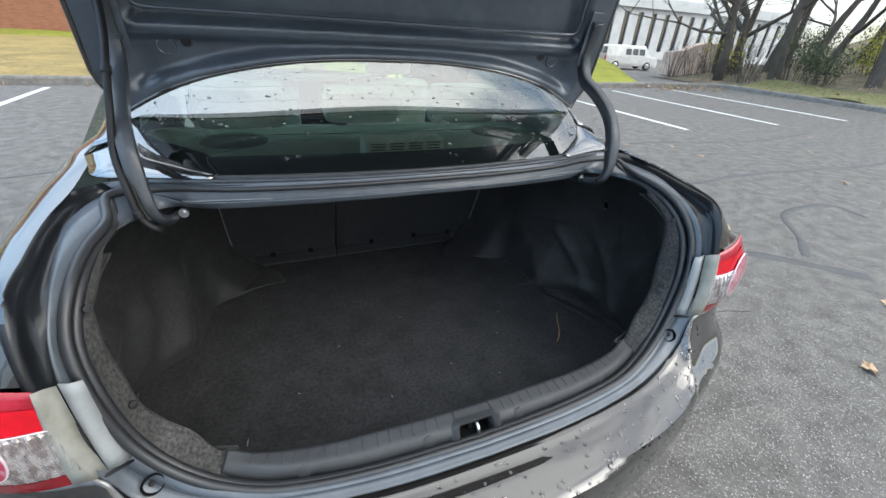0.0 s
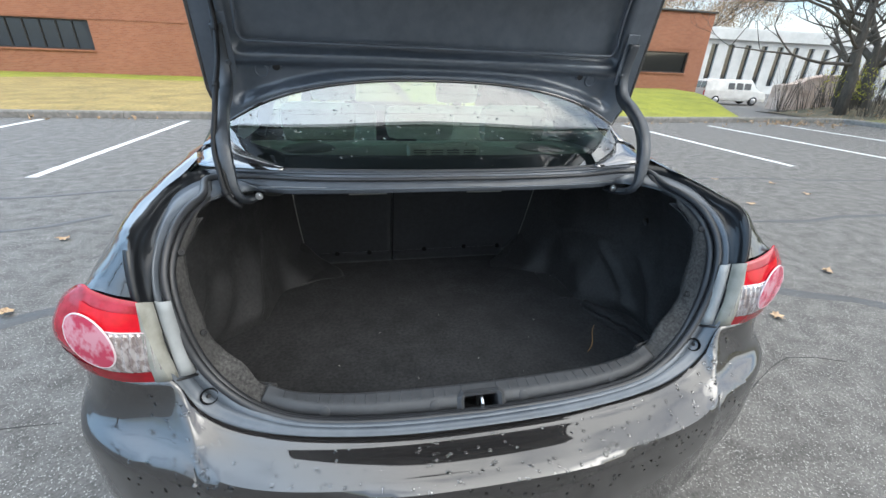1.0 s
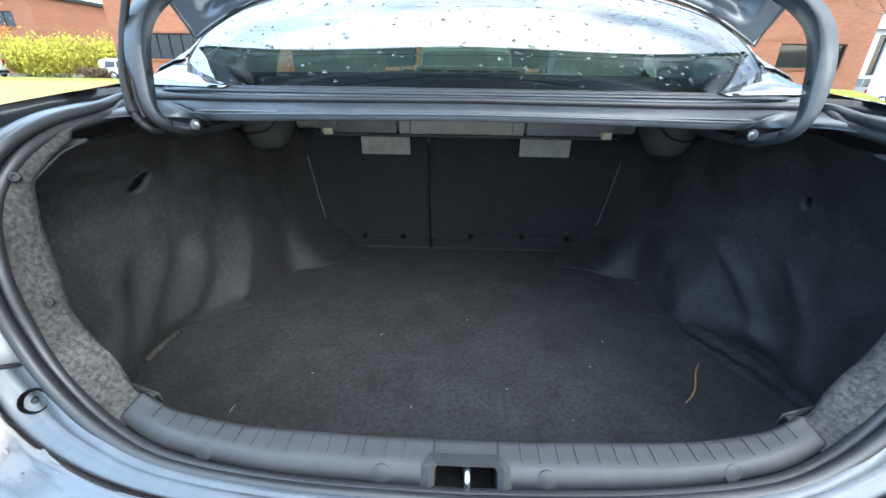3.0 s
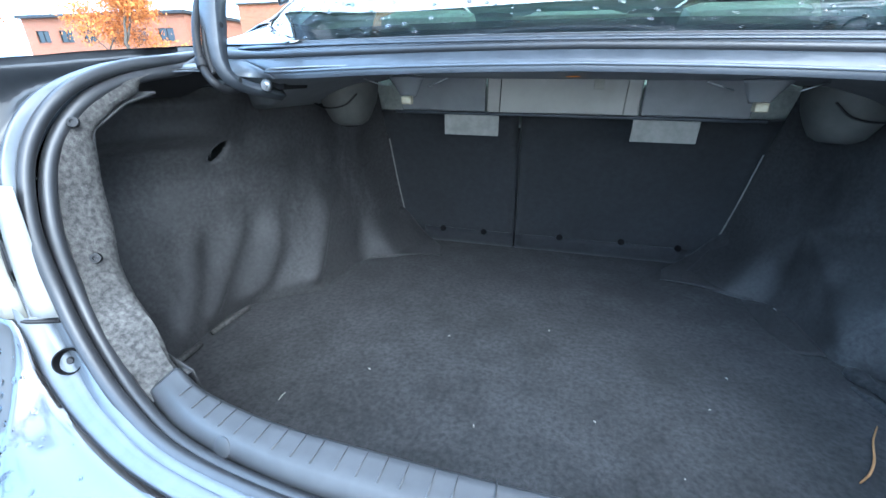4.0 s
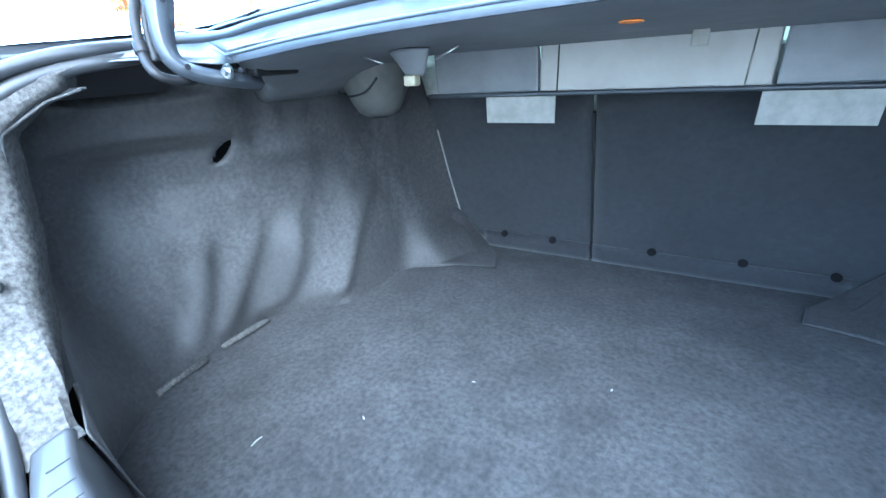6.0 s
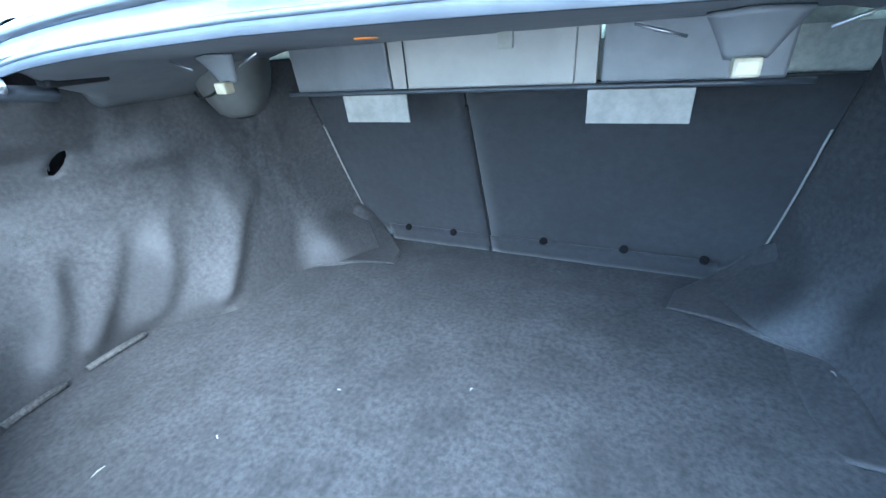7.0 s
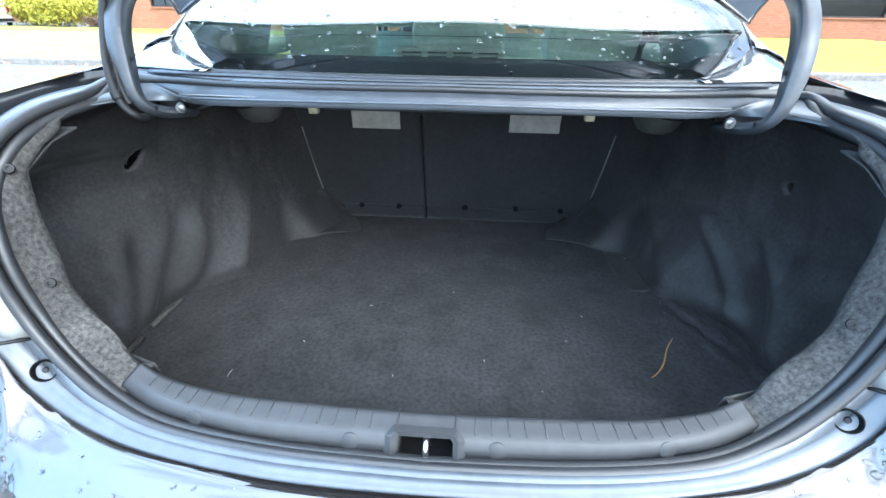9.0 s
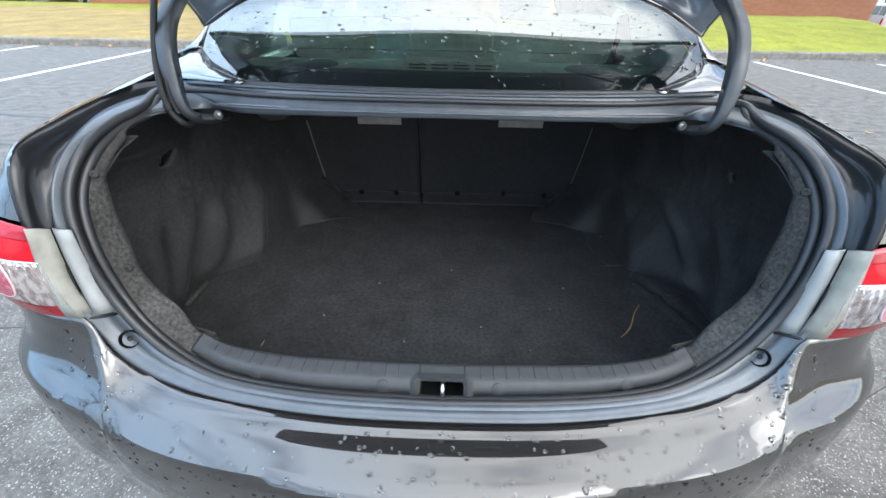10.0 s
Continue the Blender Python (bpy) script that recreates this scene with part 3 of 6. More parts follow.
def white_building():
    root = empty("office_building", "pale concrete office building with tall dark window slots", "building", (52, 50, -0.8))
    ins = Matrix.Translation((-52, -50, 0.8))
    slots, x = [], 44.6
    while x < 86:
        slots.append((x, x + 0.95, 0.2, 5.0))
        x += 2.55
    wall_with_openings(root, "wall", 38.0, 88, 50, -0.9, 6.9, 0.5, slots, CONCRETE)
    for a, b, c, d in slots:
        win = part("window", box((b - a, 0.05, d - c), ((a + b) / 2, 50.25, (c + d) / 2)), GLASS_DARK, root, smooth=False)
        for z in (1.4, 2.7, 3.9):
            part("transom", box((b - a, 0.08, 0.06), ((a + b) / 2, 50.21, z)), FRAME_DARK, win, smooth=False)
    part("wall", box((0.5, 20, 7.8), (38.25, 60.5, 3.0)), CONCRETE, root, smooth=False)
    part("wall", box((0.5, 20, 7.8), (87.75, 60.5, 3.0)), CONCRETE, root, smooth=False)
    part("roof", box((50, 21, 0.3), (63, 60.6, 6.7)), CONCRETE, root, smooth=False)
    part("fascia", box((50.6, 0.5, 1.2), (63, 49.7, 6.1), bevel=0.04), CONCRETE, root, smooth=False)
    for ob in root.children:
        ob.matrix_parent_inverse = ins


white_building()


def far_brick_house():
    root = empty("brick_house", "distant two-storey red brick building with pale windows", "building", (-58, 48, 0))
    ins = Matrix.Translation((58, -48, 0))
    holes = [(-71 + 4.2 * i, -68.6 + 4.2 * i, z, z + 1.5) for i in range(6) for z in (1.2, 4.6)]
    wall_with_openings(root, "wall", -73, -45.5, 48, -0.2, 7.6, 0.4, holes, BRICK)
    for h in holes:
        window_unit(root, *h, 48.15, 2)
    part("wall", box((0.4, 12, 7.8), (-45.7, 54.4, 3.7)), BRICK, root, smooth=False)
    part("wall", box((0.4, 12, 7.8), (-72.8, 54.4, 3.7)), BRICK, root, smooth=False)
    part("roof", box((28.2, 13, 0.4), (-59.25, 54, 7.8), bevel=0.05), FRAME_DARK, root, smooth=False)
    for ob in root.children:
        ob.matrix_parent_inverse = ins


far_brick_house()


# ---- vehicles of the distance ----
def far_vehicle(name, label, category, at, turn, length, width, high, nose, paint, hood, rear_glass=True, bays=None):
    """A parked vehicle seen from afar: lofted body, glass, wheels, lamps."""
    root = empty(name, label, category, at)
    root.rotation_euler = (0, 0, radians(turn))
    w = width / 2
    rows = []
    for y, zt, k in ((0, high * 0.62, 0.9), (0.06, high * 0.93, 0.96), (0.5, high, 1), (length * nose, high, 1), (length * (nose + 0.14), hood, 1), (length * 0.96, hood * 0.9, 0.95), (length, hood * 0.62, 0.88)):
        belt = min(zt, high * 0.55)
        rows.append([Vector((-w * k * 0.94, y, 0.28)), Vector((-w * k, y, 0.5)), Vector((-w * k, y, belt)), Vector((-w * k * 0.86, y, zt - 0.04)), Vector((-w * k * 0.7, y, zt)),
                     Vector((w * k * 0.7, y, zt)), Vector((w * k * 0.86, y, zt - 0.04)), Vector((w * k, y, belt)), Vector((w * k, y, 0.5)), Vector((w * k * 0.94, y, 0.28))])
    bm = sheet(rows, True)
    bm.verts.ensure_lookup_table()
    bm.faces.new([bm.verts[i] for i in range(10)])
    bm.faces.new([bm.verts[len(rows) * 10 - 1 - i] for i in range(10)])
    bmesh.ops.recalc_face_normals(bm, faces=bm.faces)
    part("body", bm, paint, root, smooth=False, bevel=0.04)
    for s in (-1, 1):
        step = (length * nose - 0.4) / 3
        for y0, y1 in bays or [(0.5 + i * step, 0.5 + i * step + step - 0.12) for i in range(3)]:
            part("side_window", box((0.03, y1 - y0, high * 0.26), (s * w * 0.945, (y0 + y1) / 2, high * 0.74), (0, s * -14, 0), 0.02), GLASS_DARK, root, smooth=False)
        part("tail_light", box((0.16, 0.05, 0.36), (s * w * 0.84, 0.02, high * 0.45), bevel=0.02), LAMP_RED, root, smooth=False)
        part("headlight", box((0.3, 0.08, 0.16), (s * w * 0.62, length - 0.05, hood * 0.66), bevel=0.03), LAMP_CLEAR, root, smooth=False)
        for y in (length * 0.2, length * 0.8):
            wheel = part("wheel", lathe([(0.0, 0.1), (0.2, 0.1), (0.3, 0.11), (0.34, 0.06), (0.34, -0.08), (0.3, -0.1), (0.0, -0.1)], 20, (s * (w - 0.09), y, 0.34), (0, 90 * s, 0)), TYRE, root)
            part("rim", lathe([(0.0, 0.02), (0.06, 0.03), (0.17, 0.015), (0.2, 0.0)], 16, (s * (w + 0.015), y, 0.34), (0, 90 * s, 0)), RIM, wheel)
    if rear_glass:
        for s in (-1, 1):
            part("rear_window", box((w * 0.78, 0.03, high * 0.27), (s * w * 0.43, 0.035, high * 0.76), (-6, 0, 0), 0.02), GLASS_DARK, root, smooth=False)
    part("windscreen", box((w * 1.5, 0.03, (high - hood) * 0.9), (0, length * (nose + 0.075), (high + hood) / 2), (math.degrees(math.atan2(length * 0.14, high - hood)), 0, 0), 0.02), GLASS_DARK, root, smooth=False)
    part("rear_bumper", box((width * 0.94, 0.14, 0.2), (0, -0.05, 0.46), bevel=0.04), BLACK, root, smooth=False)
    return root


far_vehicle("cargo_van", "white cargo van parked beyond the green mound", "van", (27.9, 31.2, -0.82), -106, 4.9, 1.9, 1.9, 0.72, VAN_WHITE, 1.12, True, [(1.75, 2.25), (2.38, 2.88), (3.0, 3.5)])
far_vehicle("parked_car", "dark parked car behind the van", "car", (31.2, 36.5, -0.84), -60, 4.5, 1.8, 1.5, 0.6, CAR_DARK, 0.95, False)
far_vehicle("parked_car", "white car parked past the brick building's corner", "car", (-25.6, 31.4, 0.0), -84, 4.5, 1.8, 1.48, 0.6, VAN_WHITE, 0.95, False)
far_vehicle("parked_car", "silver car parked near the orange tree", "car", (-44, 37, 0.0), 80, 4.5, 1.8, 1.45, 0.6, VAN_WHITE, 0.95, False)
far_vehicle("box_truck", "white box truck parked by the far brick building", "truck", (-36.2, 33.0, 0.0), 60, 6.5, 2.2, 2.6, 0.68, VAN_WHITE, 1.3, False)


# ---- trees and brush ----
def grow(bm, start, heading, length, radius, depth, rng, spread, tips, lean=0.12):
    """One limb and its forks, as tapered bars."""
    pts, p, d = [start], Vector(start), Vector(heading).normalized()
    for i in range(4):
        d = (d + Vector((rng.uniform(-1, 1), rng.uniform(-1, 1), rng.uniform(-0.4, 0.8))) * lean).normalized()
        p = p + d * length / 4
        pts.append(p.copy())
    tube(pts, [radius * (1 - 0.12 * i) for i in range(5)], 8 if radius > 0.06 else 5 if radius > 0.02 else 3, bm, caps=False)
    if depth == 0:
        tips.extend(pts[2:])
        return
    for k in range(3 if depth > 1 else 4):
        side = Vector((rng.uniform(-1, 1), rng.uniform(-1, 1), rng.uniform(-0.25, 0.9))).normalized()
        at = pts[-1] if k < 2 else pts[rng.choice((2, 3))]
        grow(bm, at, d * 0.75 + side * spread, length * rng.uniform(0.6, 0.82), radius * rng.uniform(0.45, 0.62), depth - 1, rng, spread, tips, lean)


def leaf_cloud(points, count, size, rng, spread):
    """Many small bent leaves round the given points."""
    verts, faces = [], []
    for _ in range(count):
        c = Vector(rng.choice(points)) + Vector((rng.gauss(0, spread), rng.gauss(0, spread), rng.gauss(0, spread * 0.8)))
        m = Euler((rng.uniform(0, 6.3), rng.uniform(0, 6.3), rng.uniform(0, 6.3))).to_matrix()
        s = size * rng.uniform(0.6, 1.3)
        n = len(verts)
        verts += [c + m @ Vector(q) * s for q in ((-1, 0, 0), (0, -0.45, 0.12), (1, 0, 0), (0, 0.45, 0.12))]
        faces += [(n, n + 1, n + 2), (n, n + 2, n + 3)]
    me = bpy.data.meshes.new("leaves")
    me.from_pydata(verts, [], faces)
    bm = bmesh.new()
    bm.from_mesh(me)
    bpy.data.meshes.remove(me)
    return bm


def tree(label, at, high, radius, seed, leaves=None, leaf_mat=None, depth=4, spread=0.75, leaf=0.09, cloud=0.3, heading=(0, 0, 1)):
    rng = random.Random(seed)
    root = empty("tree", label, "tree", at)
    bm, tips = bmesh.new(), []
    grow(bm, Vector((0, 0, -0.15)), heading, high * 0.34, radius, depth, rng, spread, tips)
    part("trunk", bm, BARK, root)
    if leaves:
        part("crown", leaf_cloud(tips, leaves, leaf, rng, cloud), leaf_mat, root, smooth=False)
    return root


def bush(label, at, size, count, mat, seed, leaf=0.06, stems=14):
    rng = random.Random(seed)
    root = empty("bush", label, "bush", at)
    bm, tips = bmesh.new(), []
    for _ in range(stems):
        a = rng.uniform(0, 6.28)
        p0 = Vector((math.cos(a), math.sin(a), 0)) * rng.uniform(0, 0.35) * size[0]
        p0.z = -0.1
        p2 = Vector((math.cos(a) * rng.uniform(0.3, 1) * size[0], math.sin(a) * rng.uniform(0.3, 1) * size[1], rng.uniform(0.5, 1) * size[2]))
        p1 = p0.lerp(p2, 0.5) + Vector((0, 0, 0.2 * size[2]))
        line = spline([p0, p1, p2], 5)
        tube(line, [0.012, 0.010, 0.009, 0.007, 0.005, 0.003], 4, bm, caps=False)
        tips += line[2:]
    part("branchwork", bm, BARK, root)
    if count:
        part("foliage", leaf_cloud(tips, count, leaf, rng, 0.16 * size[0]), mat, root, smooth=False)
    return root


def on_bank(x, y):
    return (x, y, bank_height(x, y) * ease(16.6, 12.5, y))


for i, (x, y, h, r) in enumerate(((19.6, 13.4, 9, 0.20), (18.9, 11.0, 10, 0.24), (20.5, 10.2, 9, 0.17), (19.5, 8.0, 11, 0.26), (22.0, 7.4, 9, 0.16), (20.2, 5.4, 10, 0.22), (23.5, 10.5, 10, 0.2), (24.5, 14.0, 9, 0.18), (21.5, 3.0, 10, 0.2), (26.0, 5.5, 10, 0.2))):
    tree("bare grey tree with tangled winter branches on the bank", on_bank(x, y), h, r, 20 + i, depth=4, spread=0.85)
for i, (x, y, h, r, hd) in enumerate(((18.5, 13.3, 5.6, 0.15, (-0.55, -0.1, 1)), (19.1, 12.7, 7.0, 0.20, (-0.3, 0.0, 1)), (19.9, 12.0, 9.0, 0.19, (0.12, 0.0, 1)), (20.9, 11.0, 9.0, 0.20, (0.3, 0.0, 1)))):
    tree("wide bare tree with low spreading limbs", on_bank(x, y), h, r, 230 + i, depth=5, spread=1.1, heading=hd)
for i, (x, y) in enumerate(((18.4, 12.6), (19.0, 9.4), (20.0, 6.6), (20.8, 11.6), (21.3, 9.0), (22.0, 5.0), (22.6, 8.2), (23.2, 12.6), (21.0, 4.0), (19.2, 3.4), (24.0, 7.0), (20.4, 1.5), (24.5, 10.0), (23.6, 3.6))):
    bush("tangle of brambles and dark ivy on the bank", on_bank(x, y), (1.3, 1.3, 1.6), 1500 if i % 3 else 500, LEAF_GREEN if i % 4 else LEAF_YELLOW, 60 + i, 0.05, 26)
for i, (x, y) in enumerate(((18.3, 14.2), (19.2, 14.0), (19.8, 14.6), (17.6, 14.8), (20.4, 13.6), (21.0, 14.4), (18.8, 13.0), (20.0, 12.6), (18.0, 11.6), (19.0, 10.4))):
    bush("thin bare scrub stems beside the bank", (x, y, -0.2), (1.1, 1.1, 2.3), 0, None, 90 + i, 0.04, 34)


def retaining_wall():
    """A low pinkish wall end with a rough face."""
    rows = []
    for k in range(31):
        u = k / 30
        x, y = 19.0 + 3.0 * u, 16.1 - 0.9 * u
        high = 1.75 + 0.5 * ease(0, 0.6, u) + 0.08 * noise.noise(Vector((u * 7, 2, 3)))
        face = [Vector((x + 0.05 * noise.noise(Vector((u * 22, v, 4))), y + 0.10 * noise.noise(Vector((u * 18, v * 5, 9))) + 0.12 * v, -0.7 + high * v)) for v in span(0, 1, 12)]
        rows.append(face + [face[-1] + Vector((0.12, 0.35, 0.02)), face[-1] + Vector((0.2, 0.7, -0.03)), Vector((x + 0.2, y + 0.85, -0.7))])
    bm = sheet(rows, True)
    bm.verts.ensure_lookup_table()
    n = len(rows[0])
    bm.faces.new([bm.verts[i] for i in range(n)])
    bm.faces.new([bm.verts[len(rows) * n - 1 - i] for i in range(n)])
    bmesh.ops.recalc_face_normals(bm, faces=bm.faces)
    return tagged(part("retaining_wall", bm, STONE), "low pinkish rough wall at the foot of the bank", "wall", kind="structure")


retaining_wall()


def leaning_tree():
    """A broad bare tree on the bank whose low limbs reach out over the kerb."""
    rng = random.Random(404)
    root = empty("tree", "broad bare tree with low limbs reaching over the kerb", "tree", (17.6, 12.4, 0.2))
    bm, tips = bmesh.new(), []
    trunk = [Vector((0, 0, -0.2)), Vector((-0.1, 0, 1.2)), Vector((-0.3, 0.1, 2.4)), Vector((-0.35, 0.1, 3.6)), Vector((-0.2, 0.1, 5.0))]
    tube(trunk, [0.20, 0.165, 0.145, 0.12, 0.08], 10, bm)
    for z, hd, ln, r in ((1.7, (-1, 0.25, 0.10), 2.6, 0.066), (2.2, (-1, -0.35, 0.22), 2.4, 0.059), (2.7, (-1, 0.0, 0.30), 2.8, 0.066), (3.2, (-0.9, 0.5, 0.45), 2.4, 0.053), (3.6, (-0.8, -0.4, 0.6), 2.3, 0.053), (4.2, (-0.5, 0.3, 0.9), 2.3, 0.053), (2.4, (0.8, 0.5, 0.5), 2.0, 0.053), (3.4, (0.5, -0.7, 0.7), 2.0, 0.053), (4.8, (0.1, 0.1, 1), 2.4, 0.059)):
        i = min(int(z / 1.25) + 0, 3)
        grow(bm, trunk[i].lerp(trunk[i + 1], min(max((z - trunk[i].z) / (trunk[i + 1].z - trunk[i].z), 0), 1)), hd, ln, r, 4, rng, 0.85, tips, 0.2)
    part("trunk", bm, BARK, root)


leaning_tree()
tree("broad tree in fading orange autumn leaf", (-34.5, 30.5, 0), 10, 0.24, 7, 9000, LEAF_ORANGE, 4, 0.8, 0.13, 0.7)
tree("tree in orange autumn leaf by the far drive", (-47, 27, 0), 11, 0.26, 8, 9000, LEAF_ORANGE, 4, 0.8, 0.13, 0.7)
tree("tree in thin orange leaf at the lot's far side", (-52, 14, 0), 11, 0.26, 9, 6000, LEAF_ORANGE, 4, 0.8, 0.13, 0.7)
for i, (x, y, s) in enumerate(((-31.5, 33.5, 2.6), (-34.5, 35.5, 2.8), (-38, 38.5, 2.6), (-29, 35.5, 3.0))):
    bush("dense yellow-green shrub beside the drive", (x, y, 0), (s, s, s), 5000, LEAF_YELLOW, 120 + i, 0.12, 30)
bush("low brown bush at the brick building's corner", (-21.5, 25.5, 0.2), (0.95, 0.8, 0.62), 3000, LEAF_BROWN, 131, 0.06, 30)
for i, (x, y) in enumerate(((-11, -13), (-16, -8), (9, -18), (-4, -22), (15, -12), (-24, 2))):
    tree("bare winter tree at the far edge of the car park", (x, y, 0), 11, 0.22, 140 + i, depth=4, spread=0.8)
for i, (x, y) in enumerate(((24, 52), (28, 55), (33, 56), (20, 54), (15, 53), (37, 68), (45, 66), (52, 67), (58, 68), (66, 70), (10, 54), (4, 55), (-6, 54), (-16, 55))):
    tree("tall bare tree rising behind the buildings", (x, y, -0.5), 15 + (i % 3) * 2, 0.3, 160 + i, 5200, LEAF_DRY, depth=5, spread=0.7, leaf=0.13, cloud=0.8)


# ---- fallen leaves ----
def leaf_mesh(seed):
    rng = random.Random(seed)
    pts = []
    for k in range(14):
        a = 2 * math.pi * k / 14
        r = (0.055 if k % 2 else 0.030) * rng.uniform(0.75, 1.2)
        pts.append(Vector((r * math.cos(a), r * math.sin(a) * 0.8, 0.008 * math.cos(2 * a) + 0.012 + rng.uniform(0, 0.01))))
    bm = bmesh.new()
    mid = bm.verts.new((0, 0, 0.008))
    ring = [bm.verts.new(p) for p in pts]
    for a, b in zip(ring, ring[1:] + ring[:1]):
        bm.faces.new((mid, a, b))
    return bm


LEAF_SPOTS = [(1.55, 1.25), (2.32, 1.18), (-2.27, 1.87), (3.35, 1.68), (5.52, 4.13), (4.3, 3.3), (2.4, 0.2), (5.5, 3.6), (6.3, 2.2), (3.3, 0.5), (4.8, 4.4), (-2.6, 3.0), (7.8, 3.4), (2.0, -0.2), (5.2, 1.2), (9.2, 4.2)]
for i, (x, y) in enumerate(LEAF_SPOTS):
    ob = part("fallen_leaf", leaf_mesh(200 + i), LEAF_DRY, smooth=False, solid=0.0008)
    ob.matrix_basis = pose(x, y, 0.004, 0, 0, i * 67)
    tagged(ob, "dry curled brown leaf on the asphalt", "leaf", "fallen leaves")


def leaf_litter():
    rng = random.Random(31)
    pts = [(rng.uniform(-14, -3), 10.45 - abs(rng.gauss(0, 0.22)), 0.02) for _ in range(45)] + [(rng.gauss(13.6, 1.2), rng.gauss(10.9, 0.35), 0.03) for _ in range(70)] + [(rng.uniform(6, 16), 10.75 - abs(rng.gauss(0, 0.35)), 0.02) for _ in range(25)] + [(rng.uniform(16.7, 20), rng.uniform(4, 14), 0.5) for _ in range(160)]
    pts = [(x, y, z if x < 16.6 else bank_height(x, y) + 0.05) for x, y, z in pts]
    ob = part("leaf_litter", leaf_cloud(pts, 900, 0.05, rng, 0.04), LEAF_DRY, smooth=False)
    return tagged(ob, "drift of dry brown leaves along the kerb", "leaf litter", kind="stuff")


leaf_litter()
# ---- the car ----
car = empty("sedan_car", "dark brown-grey wet sedan with its boot lid raised", "car", (0, 0, 0))

# loops of the boot opening, from the middle of the sill round to the middle of the top (car's right half)
SEAL = [(0, 0.080, 0.708), (0.2, 0.085, 0.711), (0.36, 0.100, 0.720), (0.46, 0.124, 0.742), (0.53, 0.146, 0.785), (0.577, 0.166, 0.850), (0.602, 0.183, 0.938), (0.616, 0.217, 1.015), (0.610, 0.270, 1.072),
        (0.598, 0.347, 1.102), (0.572, 0.43, 1.110), (0.530, 0.512, 1.103), (0.44, 0.488, 1.103), (0.30, 0.457, 1.108), (0.15, 0.438, 1.112), (0, 0.432, 1.114)]
RIMLINE = [(0, 0.042, 0.714), (0.2, 0.047, 0.716), (0.38, 0.068, 0.724), (0.50, 0.098, 0.738), (0.57, 0.121, 0.775), (0.602, 0.134, 0.838), (0.622, 0.146, 0.93), (0.634, 0.158, 1.025), (0.643, 0.203, 1.104),
           (0.652, 0.31, 1.121), (0.656, 0.41, 1.131), (0.645, 0.51, 1.139), (0.56, 0.545, 1.141), (0.40, 0.500, 1.139), (0.2, 0.470, 1.141), (0, 0.460, 1.143)]
RAIL = [(0, 0.057, 0.711), (0.2, 0.062, 0.713), (0.37, 0.081, 0.722), (0.484, 0.108, 0.740), (0.554, 0.131, 0.779), (0.592, 0.147, 0.843), (0.615, 0.166, 0.935), (0.622, 0.192, 1.015), (0.623, 0.240, 1.073),
        (0.630, 0.328, 1.107), (0.636, 0.42, 1.119), (0.606, 0.515, 1.124), (0.52, 0.527, 1.124), (0.38, 0.486, 1.125), (0.19, 0.457, 1.128), (0, 0.448, 1.130)]  # outer edge of the flange that carries the seal


def bumper():
    rows = [
        ((0, -0.062, 0.700), (0, 0.040, 0.713)), ((0.2, -0.053, 0.701), (0.2, 0.045, 0.715)), ((0.38, -0.018, 0.703), (0.38, 0.066, 0.723)), ((0.50, 0.014, 0.705), (0.50, 0.096, 0.737)),
        ((0.548, 0.030, 0.706), (0.57, 0.119, 0.774)), ((0.568, 0.040, 0.708), (0.604, 0.134, 0.836)), ((0.64, 0.066, 0.714), (0.650, 0.138, 0.840)), ((0.72, 0.103, 0.724), (0.695, 0.144, 0.849)),
        ((0.79, 0.163, 0.738), (0.748, 0.164, 0.882)), ((0.828, 0.26, 0.752), (0.786, 0.212, 0.944)), ((0.852, 0.44, 0.76), (0.832, 0.44, 0.955))]
    grid = []
    for i, (c, t) in enumerate(rows):
        c, t = Vector(c), Vector(t)
        a, b = Vector(rows[max(i - 1, 0)][0]), Vector(rows[min(i + 1, len(rows) - 1)][0])
        d = (b - a).normalized()
        n = Vector((d.y, -d.x, 0)).normalized()
        corner = ease(4, 6, i)
        hollow = Vector((0, 0, -0.022 * corner)) + n * -0.012 * corner
        sag = [Vector((0, 0, -d * (1 - corner))) for d in (0.0055, 0.0045, 0.0060, 0.0085, 0.0060)]
        prof = [t, t.lerp(c, 0.22) + hollow * 0.8 + sag[0], t.lerp(c, 0.45) + hollow + sag[1], t.lerp(c, 0.66) + hollow * 0.9 + sag[2], t.lerp(c, 0.87) + hollow * 0.4 + sag[3], c + n * 0.005 + Vector((0, 0, -0.004)) + sag[4], c + n * 0.010 + Vector((0, 0, -0.026)), c + n * 0.012 + Vector((0, 0, -0.07)),
                Vector((c.x, c.y, 0.56)) + n * 0.010, Vector((c.x, c.y, 0.46)) - n * 0.004, Vector((c.x, c.y, 0.34)) - n * 0.02, Vector((c.x, c.y, 0.26)) - n * 0.05, Vector((c.x, c.y, 0.22)) - n * 0.12]
        grid.append(prof)
    full = [[Vector((-p.x, p.y, p.z)) for p in r] for r in grid[:0:-1]] + grid
    fine = smooth_rows(full, 120, 44)
    return fine


BUMPER = bumper()
part("rear_bumper", sheet(BUMPER), PAINT, car, "dark glossy bumper beaded with rain", solid=0.003, flip=True)


